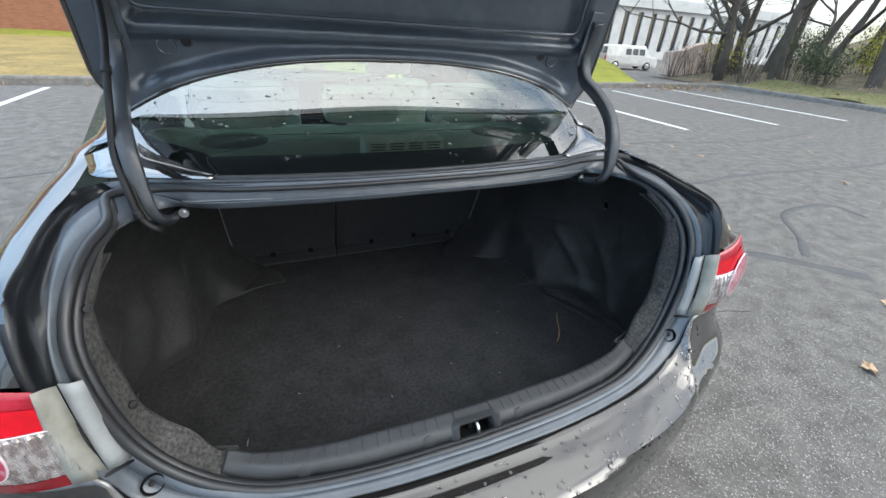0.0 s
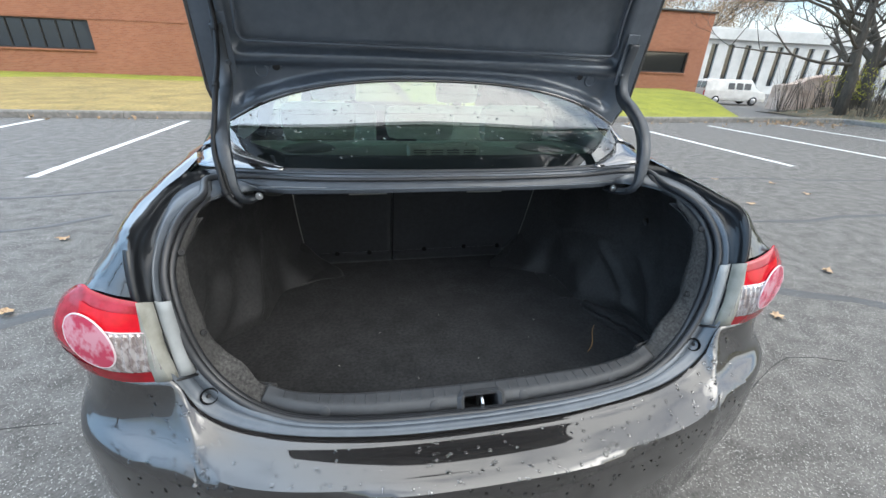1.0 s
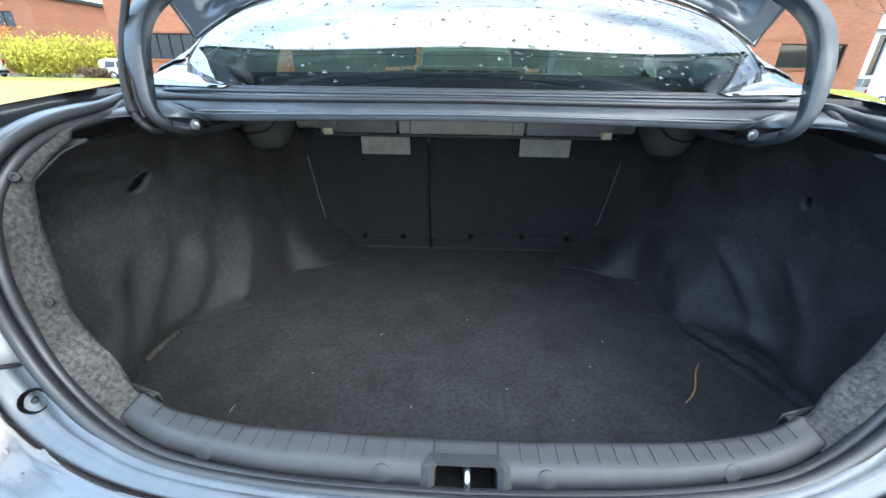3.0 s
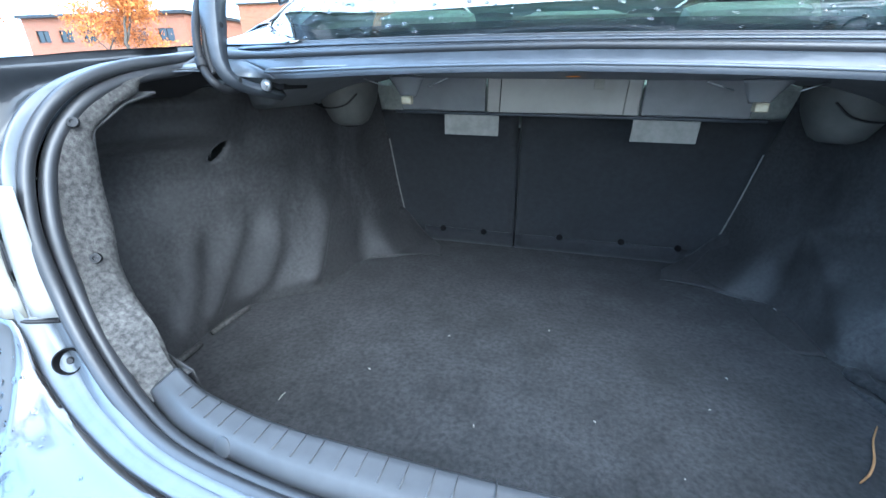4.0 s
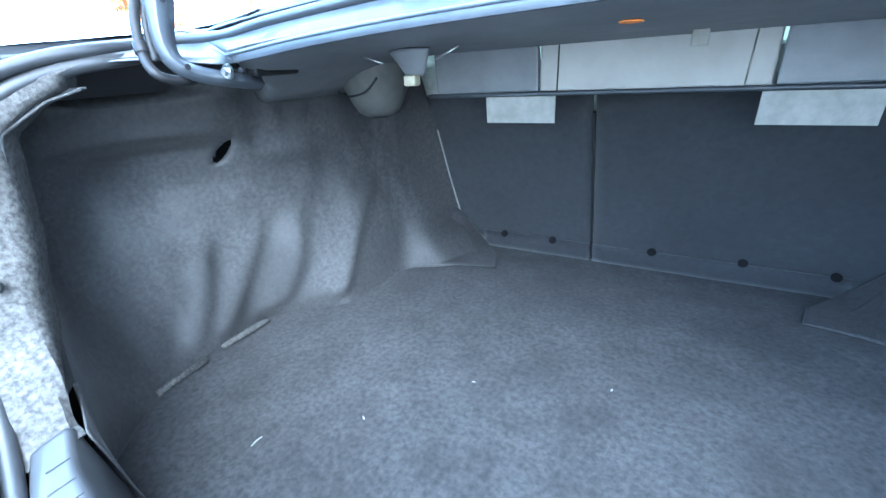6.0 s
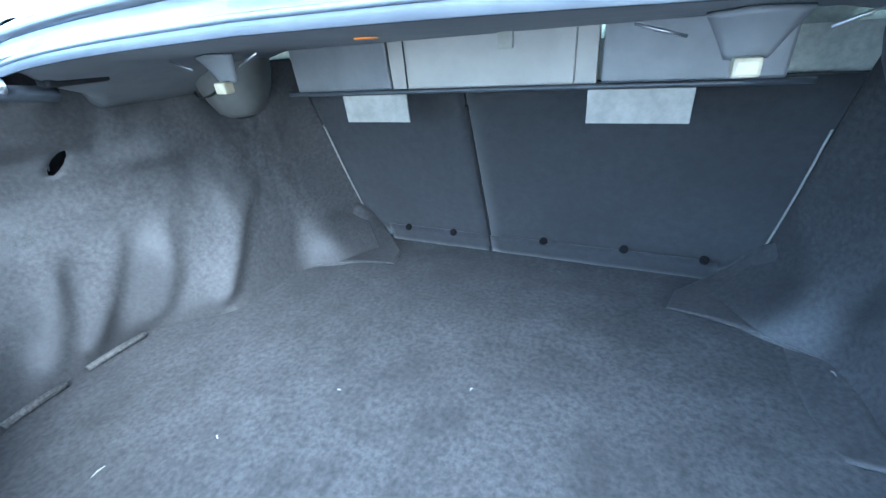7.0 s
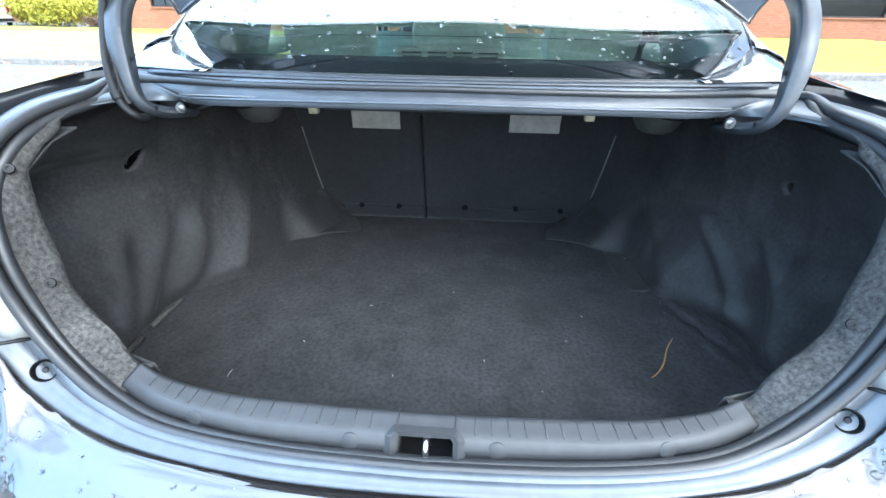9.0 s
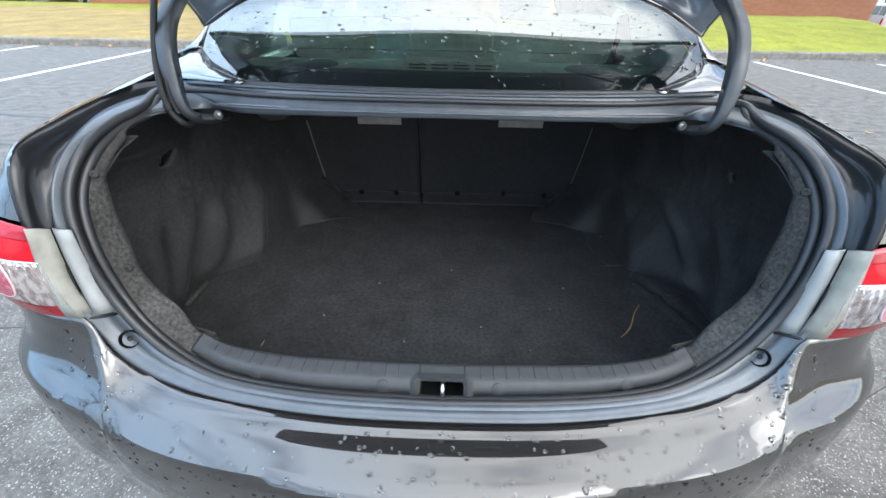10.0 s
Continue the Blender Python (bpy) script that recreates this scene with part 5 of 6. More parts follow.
def tail_lamp(side):
    lamp = part("tail_light", sheet([[lamp_point(u, v, side) for u in span(0, 1, 36)] for v in span(0, 1, 16)]), LAMP_MID, car, "red and clear tail lamp with a round bowl", solid=0.002, flip=side < 0)
    part("lower_lens", sheet([[lamp_point(u, v, side, 0.002) for u in span(0.0, 0.92, 30)] for v in span(0.0, 0.14, 3)]), LAMP_DARK, lamp, "dark red lower strip", flip=side < 0)
    part("upper_band", sheet([[lamp_point(u, v, side, 0.002) for u in span(0.004, 0.55, 24)] for v in span(0.665, 0.86, 5)]), LAMP_RED, lamp, "bright red upper band", flip=side < 0)
    rows = []
    for j in range(17):
        v = 0.155 + 0.495 * j / 16
        rows.append([lamp_point(u, v, side, 0.0022 + 0.0028 * (0.5 + 0.5 * math.sin(u * 130 + v * 26)) * (1 if 0 < j < 16 else 0)) for u in span(0.005, 0.50, 44)])
    part("lens_line", tube([lamp_point(u, 0.657, side, 0.003) for u in span(0.03, 0.42, 20)], 0.0014, 6), LAMP_RING, lamp, "frosted line under the red band")
    part("clear_lens", sheet(rows), LAMP_CLEAR, lamp, "clear faceted reversing lens", smooth=False, flip=side < 0)

    def bowl(f, a, lift):
        return on_lamp(0.713 + f * (0.038 * math.cos(a) + 0.007 * math.sin(a)), 0.936 + f * (0.006 * math.cos(a) + 0.0520 * math.sin(a)), side, lift)
    turns = [2 * math.pi * k / 48 for k in range(49)]
    part("bowl_ring", tube([bowl(1.0, a, 0.0058) for a in turns], 0.0018, 8, caps=False), LAMP_RING, lamp, "frosted clear ring")
    part("bowl_lens", sheet([[bowl(f, a, 0.0074 - 0.0020 * (1 - f * f)) for a in turns] for f in (0.001, 0.15, 0.3, 0.45, 0.6, 0.75, 0.9, 0.98)]), LAMP_PINK, lamp, "pink-red round lens", flip=side > 0)
    # housing side that the closed lid would hide
    a = [lamp_point(0, v, side) for v in span(0, 1, 8)]
    wrap = [lamp_point(0.115 * (1 - v) ** 0.8 + 0.004, v, side, 0.0030 + 0.0022 * (1 - v)) for v in span(0, 1, 8)]
    mid = [Vector((side * (0.596 + 0.021 * v), 0.141 + 0.027 * v - 0.004 * math.sin(math.pi * v), 0.835 + 0.153 * v)) for v in span(0, 1, 8)]
    gut = [Vector((side * (0.571 + 0.020 * v + 0.004 * math.sin(math.pi * v)), 0.160 + 0.014 * v, 0.829 + 0.155 * v)) for v in span(0, 1, 8)]
    inner = part("lamp_housing", sheet([wrap, [p + Vector((0, -0.004, 0)) for p in a], [p.lerp(q, 0.5) for p, q in zip(a, mid)], mid]), CREAM, lamp, "aged cream lamp housing edge", solid=0.002, flip=side < 0)
    part("housing_cover", sheet([[p + Vector((0, 0.003, 0)) for p in mid], [p.lerp(q, 0.5) + Vector((0, -0.002, 0)) for p, q in zip(mid, gut)], gut]), GREY_PLATE, lamp, "pale grey plastic cover", solid=0.002, flip=side < 0)
    part("grime_line", tube([p + Vector((0, -0.0008, 0)) for p in mid[2:6]], [0.0004, 0.0013, 0.0016, 0.0006], 6), BLACK, inner, "line of grime in the joint")
    part("lower_edge", tube([a[0] + Vector((0, -0.002, -0.004)), mid[0] + Vector((0, -0.002, -0.004)), gut[0] + Vector((0, -0.002, -0.004))], 0.0025, 6), BLACK, lamp)


for side in (-1, 1):
    tail_lamp(side)
    # rubber lid stop in the gutter
    stop = part("lid_stop", lathe([(0.0, -0.012), (0.0110, -0.012), (0.0140, 0.0004), (0.0155, 0.0008), (0.0165, -0.003)], 24, (side * 0.551, 0.1355, 0.785), (50, side * -50, 0)), MATTE, car, "black rubber lid stop sunk in the flange")
    part("stop_stud", lathe([(0, -0.004), (0.0032, -0.004), (0.0046, -0.006), (0.005, -0.012)], 16, (side * 0.551, 0.1355, 0.785), (50, side * -50, 0)), BLACK, stop)


# ---- raised lid ----
def lid_side(v):
    """Half width of the lid along its length (0 front edge, 1 rear lip)."""
    return 0.625 - 0.03 * ease(0.0, 0.10, 0.10 - v) - 0.012 * ease(0.62, 0.8, v) - 0.06 * ease(0.93, 1.0, v)


LID_LINE = spline([(0, 0.738, 1.232), (0, 0.710, 1.34), (0, 0.684, 1.45), (0, 0.658, 1.56), (0, 0.635, 1.63), (0, 0.59, 1.675), (0, 0.52, 1.69), (0, 0.40, 1.68), (0, 0.29, 1.65), (0, 0.20, 1.61)], 80)


def lid_point(s, v, lift=0.0):
    """A point of the lid: s from -1 to 1 across, v along."""
    start = 0.205 * (1 - abs(s) ** 2.6) * 0.66
    w = start + (1 - start) * v
    i = min(int(w * 80), 79)
    p = LID_LINE[i].lerp(LID_LINE[i + 1], w * 80 - i)
    d = (LID_LINE[i + 1] - LID_LINE[i]).normalized()
    n = Vector((0, -d.z, d.y))
    x = s * lid_side(w)
    crown = 0.02 * (1 - s * s)
    return Vector((x, p.y, p.z)) + n * (lift - crown)


def lid_inner(s, v):
    """Pressed relief of the inner panel: front trough, ridge, sunk middle."""
    e = 1 - abs(s)
    start = 0.205 * (1 - abs(s) ** 2.6) * 0.66
    w = start + (1 - start) * v
    d = -0.026 * ease(0.012, 0.045, v) * (1 - ease(0.155, 0.190, w)) * ease(0.06, 0.13, e)
    round_in = max(0.0, 0.16 - e) * 0.6
    d -= 0.026 * ease(0.204 + round_in, 0.216 + round_in, w) * ease(0.125, 0.150, e) * (1 - ease(0.60, 0.64, v))
    d -= 0.02 * ease(0.05, 0.09, e) * ease(0.70, 0.74, v) * (1 - ease(0.90, 0.94, v))
    return d


def make_lid():
    root = part("boot_lid", sheet([[lid_point(s, v, -0.045 * ease(0.0, 0.03, min(v, 1 - v, (1 - abs(s)) * 0.6))) for s in span(-1, 1, 60)] for v in span(0, 1, 60)]), PAINT, car, "raised boot lid, glossy outside, dull inside", flip=True)
    part("inner_panel", sheet([[lid_point(s, v, 0.006 + lid_inner(s, v)) for s in span(-1, 1, 120)] for v in span(0, 1, 130)]), LIDPAINT, root, "pressed metal inner panel with ribs and holes")
    rim = [lid_point(-1, v, 0.003) for v in span(1, 0, 40)] + [lid_point(s, 0, 0.003) for s in span(-0.98, 0.98, 50)] + [lid_point(1, v, 0.003) for v in span(0, 1, 40)]
    part("hem", tube(rim, 0.0055, 8), PAINT, root, "folded lid edge")
    for s in (-1, 1):
        for x, z, r in ((0.449, 1.372, 0.011), (0.489, 1.361, 0.016)):
            sx = x / lid_side(0.1) * s
            v = min(span(0.0, 0.5, 250), key=lambda k: abs(lid_point(sx, k).z - z))
            p = lid_point(sx, v, 0.0075 + lid_inner(sx, v))
            hole = part("access_hole", lathe([(r * 0.84, 0.0004), (r, 0.0022), (r * 1.16, 0.0016), (r * 1.24, -0.002)], 24, p, (103, 0, 0)), LIDPAINT, root)
            if r < 0.015:
                # black disc put in for the shade inside the hole
                part("hole_shade", lathe([(0, 0.0026), (r * 0.86, 0.0026), (r * 0.9, 0.0)], 18, p, (103, 0, 0)), BLACK, hole)
        plate = part("hinge_plate", box((0.036, 0.005, 0.14), (s * 0.556, 0.664, 1.425), (13, 0, 0), 0.002), LIDPAINT, root, "narrow bolted hinge plate", smooth=False)
        for y, z in ((0.652, 1.462), (0.672, 1.382)):
            part("hinge_bolt", lathe([(0, 0.004), (0.0045, 0.004), (0.005, 0.001), (0.0075, 0.0)], 12, (s * 0.552, y - 0.006, z), (103, 0, 0)), SATIN, plate)
    edge = []
    for k in span(0, 1, 60):
        if k < 0.3:
            q, z = -0.845 + 0.008 * math.sin(k * 9), 1.62 - (1.62 - 1.462) * k / 0.3
        elif k < 0.38:
            a = (k - 0.3) / 0.08 * math.pi / 2
            q, z = -0.845 + 0.045 * (1 - math.cos(a)), 1.462 - 0.026 * math.sin(a)
        elif k <= 0.5:
            q, z = -0.80 * (0.5 - k) / 0.12, 1.436
        else:
            continue
        v = min(span(0.0, 0.75, 300), key=lambda m: abs(lid_point(q, m, 0.006).z - z))
        edge.append(lid_point(q, v, 0.0075))
    edge += [Vector((-p.x, p.y, p.z)) for p in edge[-2::-1]]
    part("panel_ridge", tube(spline(edge[::2], 120), 0.0046, 8), LIDPAINT, root, "raised bright ridge round the sunk panel")
    p = lid_point(0, 0.95, 0.02)
    part("latch_block", box((0.09, 0.05, 0.035), p, (20, 0, 0), 0.006), BLACK, root, smooth=False)
    part("latch_claw", box((0.022, 0.03, 0.03), p + Vector((0, 0.0, -0.025)), (20, 0, 0), 0.005), STEEL, root, smooth=False)
    part("emergency_handle", tube([p + Vector((0.12, 0.06, -0.01)), p + Vector((0.15, 0.05, -0.03)), p + Vector((0.19, 0.05, -0.03)), p + Vector((0.21, 0.06, -0.01))], 0.006, 8), TAG, root)
    return root


make_lid()

# gooseneck arms
for side in (-1, 1):
    line = spline(mirror([(0.563, 0.650, 1.470), (0.565, 0.676, 1.385), (0.565, 0.655, 1.325), (0.558, 0.583, 1.292), (0.551, 0.518, 1.254), (0.543, 0.477, 1.206), (0.536, 0.457, 1.151), (0.527, 0.448, 1.112), (0.516, 0.456, 1.088), (0.506, 0.490, 1.074), (0.503, 0.560, 1.062)], side), 88)
    shape = [(-0.015, -0.017), (-0.015, 0.0105), (-0.0135, 0.012), (0.0135, 0.012), (0.015, 0.0105), (0.015, -0.017), (0.012, -0.017), (0.012, 0.007), (-0.012, 0.007), (-0.012, -0.017)]
    arm = part("hinge_arm", tube(line, [0.90 - 0.40 * ease(0.66, 0.84, k / 88) for k in range(89)], 10, shape=shape), SATIN, car, "curved painted gooseneck hinge arm")
    part("hinge_bracket", box((0.026, 0.08, 0.026), (side * 0.500, 0.585, 1.085), bevel=0.005), BLACK, arm, smooth=False)
    part("bolt", lathe([(0, 0.009), (0.0045, 0.009), (0.005, 0.004), (0.009, 0.004), (0.010, 0.0)], 12, (side * 0.489, 0.502, 1.081), (90, 0, 0)), STEEL, car, "bright zinc hinge bolt")
    # flat black discs painted in as the shade of punched holes
    for i in (12, 60, 72):
        part("arm_hole_shade", lathe([(0, 0.0005), (0.004, 0.0005)], 10, line[i] + Vector((-side * 0.0155, 0, 0)), (0, -90 * side, 0)), BLACK, arm)
cable = spline([(-0.566, 0.640, 1.56), (-0.561, 0.636, 1.470), (-0.555, 0.595, 1.400), (-0.555, 0.545, 1.340), (-0.557, 0.503, 1.278), (-0.563, 0.475, 1.211), (-0.551, 0.440, 1.156), (-0.541, 0.428, 1.108), (-0.521, 0.426, 1.083), (-0.524, 0.458, 1.074), (-0.545, 0.52, 1.080)], 240)
harness = part("wiring_harness", tube(cable, [0.0056 + 0.0009 * (k % 2) for k in range(241)], 10), BLACK, car, "black corrugated wiring conduit beside the hinge arm")
for i in (36, 92, 186):
    part("cable_clip", tube(cable[i:i + 6], 0.0082, 10), BLACK, harness)
part("loom_tape", tube([p + Vector((0.006, 0.009, 0)) for p in cable[150:196]], 0.0042, 8), BLACK, harness, "taped second cable beside the conduit")


# ---- sill trim and latch ----
SILL_OUT = both([Vector(p) for p in ((0, 0.097, 0.705), (0.2, 0.103, 0.706), (0.30, 0.112, 0.709), (0.408, 0.129, 0.717), (0.470, 0.153, 0.736))])
SILL_TOP = both([Vector(p) for p in ((0, 0.110, 0.731), (0.2, 0.113, 0.732), (0.29, 0.119, 0.735), (0.376, 0.133, 0.740), (0.462, 0.166, 0.750))])
SILL_IN = both([Vector(p) for p in ((0, 0.146, 0.736), (0.2, 0.150, 0.737), (0.305, 0.156, 0.739), (0.40, 0.170, 0.746), (0.455, 0.188, 0.757))])


def sill_trim():
    n = 200
    o, t, i = spline(SILL_OUT, n), spline(SILL_TOP, n), spline(SILL_IN, n)
    down = [Vector((p.x, p.y + 0.03, 0.53)) for p in i]
    rows = [o, [a.lerp(b, 0.5) + Vector((0, -0.002, 0.002)) for a, b in zip(o, t)], [a.lerp(b, 0.92) for a, b in zip(o, t)], [b.lerp(c, 0.08) for b, c in zip(t, i)],
            [b.lerp(c, 0.35) for b, c in zip(t, i)], [b.lerp(c, 0.75) for b, c in zip(t, i)], [c + Vector((0, -0.003, 0)) for c in i], [c + Vector((0, 0.004, -0.006)) for c in i], down]
    bm = bmesh.new()
    v = [[bm.verts.new(p) for p in r] for r in rows]
    for j in range(len(rows) - 1):
        for k in range(n):
            x = (o[k].x + o[k + 1].x) / 2
            if abs(x) < 0.041 and j <= 2:
                continue
            bm.faces.new((v[j][k], v[j][k + 1], v[j + 1][k + 1], v[j + 1][k]))
    trim = part("sill_trim", bm, TRIM, car, "grey ribbed plastic sill trim", solid=0.0025)
    for x in [-0.42 + 0.0245 * k for k in range(36)]:
        if abs(x) < 0.07:
            continue
        k = int((x + 0.466) / 0.932 * n)
        a, c = t[k].lerp(i[k], 0.18), t[k].lerp(i[k], 0.93)
        part("rib", tube([a + Vector((0, 0, 0.0004)), a.lerp(c, 0.5) + Vector((0, 0, 0.001)), c + Vector((0, 0, 0.0004))], [0.0013, 0.0006, 0.0005], 6), TRIM, trim)
    for x in (-0.335, -0.105, 0.105, 0.335):
        k = int((x + 0.478) / 0.956 * n)
        mid = o[k].lerp(t[k], 0.52) + Vector((0, -0.0016, 0.0014))
        part("clip_cover", lathe([(0, 0.0010), (0.0105, 0.0009), (0.012, 0.0), (0.012, -0.003)], 22, mid, (66, 0, math.degrees(math.atan2(t[k + 1].y - t[k - 1].y, t[k + 1].x - t[k - 1].x)))), TRIM, trim)
    # recess for the catch
    for s in (-1, 1):
        part("recess_wall", sheet([[Vector((s * 0.041, 0.097, 0.704)), Vector((s * 0.041, 0.104, 0.720)), Vector((s * 0.041, 0.114, 0.736)), Vector((s * 0.041, 0.150, 0.736))], [Vector((s * 0.039, 0.100, 0.66)), Vector((s * 0.039, 0.108, 0.66)), Vector((s * 0.039, 0.12, 0.66)), Vector((s * 0.039, 0.150, 0.66))]]), TRIM, trim, solid=0.002)
    inside = [(-0.0405, 0.0965, 0.705), (-0.0405, 0.1075, 0.727), (-0.036, 0.111, 0.7315), (0.036, 0.111, 0.7315), (0.0405, 0.1075, 0.727), (0.0405, 0.0965, 0.705)]
    raised = [(-0.046, 0.0935, 0.708), (-0.046, 0.105, 0.733), (-0.040, 0.110, 0.7385), (0.040, 0.110, 0.7385), (0.046, 0.105, 0.733), (0.046, 0.0935, 0.708)]
    outer = [(-0.056, 0.0975, 0.705), (-0.054, 0.110, 0.730), (-0.044, 0.122, 0.7355), (0.044, 0.122, 0.7355), (0.054, 0.110, 0.730), (0.056, 0.0975, 0.705)]
    part("recess_frame", sheet([[Vector(p) for p in line] for line in (outer, raised, inside)]), TRIM, trim, "raised bevelled frame round the catch", smooth=False, solid=0.002)
    part("recess_floor", box((0.084, 0.06, 0.004), (0, 0.125, 0.672)), BLACK, trim, smooth=False)
    part("striker", tube([Vector((0.002, 0.098, 0.682)), Vector((0.002, 0.098, 0.715)), Vector((0.002, 0.104, 0.722)), Vector((0.002, 0.128, 0.722)), Vector((0.002, 0.134, 0.715)), Vector((0.002, 0.134, 0.682))], 0.0042, 8), STEEL, trim, "bright steel striker loop")
    part("striker_screw", lathe([(0, 0.004), (0.005, 0.004), (0.006, 0)], 10, (0.018, 0.108, 0.681)), STEEL, trim)


sill_trim()


# ---- boot lining ----
FLOOR_Z = 0.545


def floor_carpet():
    rows = []
    for j in range(41):
        y = 0.17 + (1.235 - 0.17) * j / 40
        w = 0.70 if y < 0.30 else 0.765 - 0.15 * ease(0.66, 0.80, y) - 0.06 * ease(1.0, 1.15, y)
        rows.append([Vector((w * s, y, FLOOR_Z + 0.004 * noise.noise(Vector((w * s * 2.2, y * 2.2, 4))) - 0.014 * ease(1.0, 1.22, y))) for s in span(-1, 1, 50)])
    return sheet(rows)


part("floor_carpet", floor_carpet(), CARPET, car, "charcoal boot carpet flecked with lint", solid=0.006, flip=True)


def seat_y(z):
    return 1.225 - 0.357 * (z - 0.53)


def liner_point(q, z, side):
    """The moulded side lining by station q (0 rear edge to 10 seat) and height."""
    h = (z - 0.545) / 0.53
    floor = [(0.60, 0.20), (0.69, 0.33), (0.728, 0.42), (0.738, 0.52), (0.735, 0.60), (0.665, 0.68), (0.592, 0.74), (0.575, 0.85), (0.552, 0.95), (0.46, 1.00), (0.335, 1.04)]
    mid = [(0.525, 0.225), (0.69, 0.30), (0.745, 0.40), (0.745, 0.51), (0.730, 0.60), (0.695, 0.68), (0.655, 0.76), (0.615, 0.86), (0.585, 0.96), (0.555, 1.045), (0.485, 1.09)]
    top = [(0.560, 0.33), (0.66, 0.37), (0.675, 0.44), (0.675, 0.52), (0.665, 0.60), (0.650, 0.68), (0.632, 0.76), (0.615, 0.84), (0.60, 0.90), (0.57, 0.93), (0.500, 0.935)]
    if side < 0:
        mid[1:4] = [(0.735, 0.285), (0.79, 0.375), (0.775, 0.47)]
        top[1:4] = [(0.70, 0.36), (0.745, 0.43), (0.715, 0.50)]
    a, m, b = Vector(floor[q]), Vector(mid[q]), Vector(top[q])
    if q == 10:
        if z < 0.65:
            p = Vector((0.335, 1.04)).lerp(Vector((0.500, seat_y(0.65) - 0.004)), min((z - 0.543) / 0.107, 1) ** 0.5)
        else:
            p = Vector((0.500 + 0.012 * (z - 0.65) / 0.3, seat_y(z) - 0.004))
        return Vector((p.x * side, p.y, z))
    if q == 0 and z > 0.76:
        knots = [(0.76, 0.486, 0.200), (0.79, 0.512, 0.205), (0.82, 0.541, 0.218), (0.86, 0.566, 0.238), (0.90, 0.584, 0.254), (0.96, 0.595, 0.268), (1.03, 0.594, 0.282), (1.06, 0.586, 0.33), (1.08, 0.575, 0.40)]
        for (z0, x0, y0), (z1, x1, y1) in zip(knots, knots[1:]):
            if z <= z1:
                f = (z - z0) / (z1 - z0)
                return Vector(((x0 + (x1 - x0) * f) * side, y0 + (y1 - y0) * f, z))
    t = min(h * 2, 1) if h < 0.5 else 1
    if h < 0.5:
        p = a.lerp(m, 1 - (1 - h * 2) ** 1.7)
    else:
        p = m.lerp(b, (h * 2 - 1) ** (4.0 if side < 0 and 0 < q < 4 else 1.5))
    if q >= 8 and h < 0.5:
        p = a.lerp(m, 1 - (1 - h * 2) ** (2.6 if q == 9 else 2.0))
    return Vector((p.x * side, p.y, z))


FOLDS = {-1: ((0.500, 0.681, 0.42, 0.009, 0.026), (0.560, 0.640, 0.55, 0.013, 0.028), (0.655, 0.640, 0.42, 0.017, 0.030), (0.760, 0.625, 0.70, 0.018, 0.034)),
         1: ((0.530, 0.664, 0.60, 0.010, 0.022), (0.635, 0.640, 0.80, 0.009, 0.022), (0.775, 0.620, 1.15, 0.005, 0.030))}  # y, z, lean, height, width of each soft fold


def side_liner(side):
    zs = span(0.549, 1.072, 90)
    rows = [by_knots([liner_point(q, z, side) for q in range(11)], 18) for z in zs]
    for j, z in enumerate(zs):
        for p in rows[j]:
            y = p.y
            bend = 0.007 * math.sin(z * 23 + side)
            rise = ease(0.549, 0.60, z) * (1 - ease(0.70, 0.86, z))
            for y0, z0, lean, high, wide in FOLDS[side]:
                d = y - (y0 + (z - z0) * lean + bend)
                p.x -= side * high * rise * math.exp(-(d / (wide * (0.85 if d > 0 else 1.2))) ** 2)
            calm = ease(0.36, 0.46, y) * (1 - ease(0.98, 1.08, y)) * ease(0.545, 0.63, z)
            p.x -= side * calm * (0.010 * noise.noise(Vector((y * 7, z * 5, 3 + side))) + 0.0035 * noise.noise(Vector((y * 21, z * 15, 8 + side))) + 0.0012 * noise.noise(Vector((y * 60, z * 45, 5 + side))))
            if side > 0:
                p.x -= 0.022 * math.exp(-((y - 0.62) / 0.05) ** 2 - ((z - 0.585) / 0.03) ** 2)
                along = 0.78 + (0.93 - y) * 0.26
                p.x -= 0.010 * math.exp(-((z - along) / 0.016) ** 2) * ease(0.70, 0.77, y) * (1 - ease(0.90, 0.96, y))
                p.x += 0.016 * math.exp(-((y - 0.40) / 0.09) ** 2 - ((z - 0.88) / 0.08) ** 2)
            else:
                p.x += 0.034 * ease(0.955, 0.990, z) * (1 - ease(1.04, 1.07, z)) * ease(0.33, 0.42, y) * (1 - ease(0.50, 0.66, y))
                p.x -= 0.026 * math.exp(-((y - 0.42) / 0.12) ** 2 - ((z - 0.89) / 0.07) ** 2)
                p.x += 0.012 * math.exp(-((y - 0.74) / 0.07) ** 2 - ((z - 0.93) / 0.03) ** 2)
    bm = sheet(rows)
    y0, z0, ry, rz, lean = (0.602, 0.945, 0.009, 0.021, 0.55) if side < 0 else (0.60, 0.934, 0.007, 0.011, 0.0)

    def off(co):
        return ((co.y - y0 - (co.z - z0) * lean) / ry, (co.z - z0) / rz)
    cut = [f for f in bm.faces if math.hypot(*off(f.calc_center_median())) < 1]
    bmesh.ops.delete(bm, geom=cut, context="FACES")
    for v in bm.verts:
        a, b = off(v.co)
        d = math.hypot(a, b)
        if v.is_boundary and v.link_faces and 1e-4 < d < 1.8:
            v.co.z = z0 + b / d * rz
            v.co.y = y0 + a / d * ry + (v.co.z - z0) * lean
            v.co.x += side * 0.006
    return bm


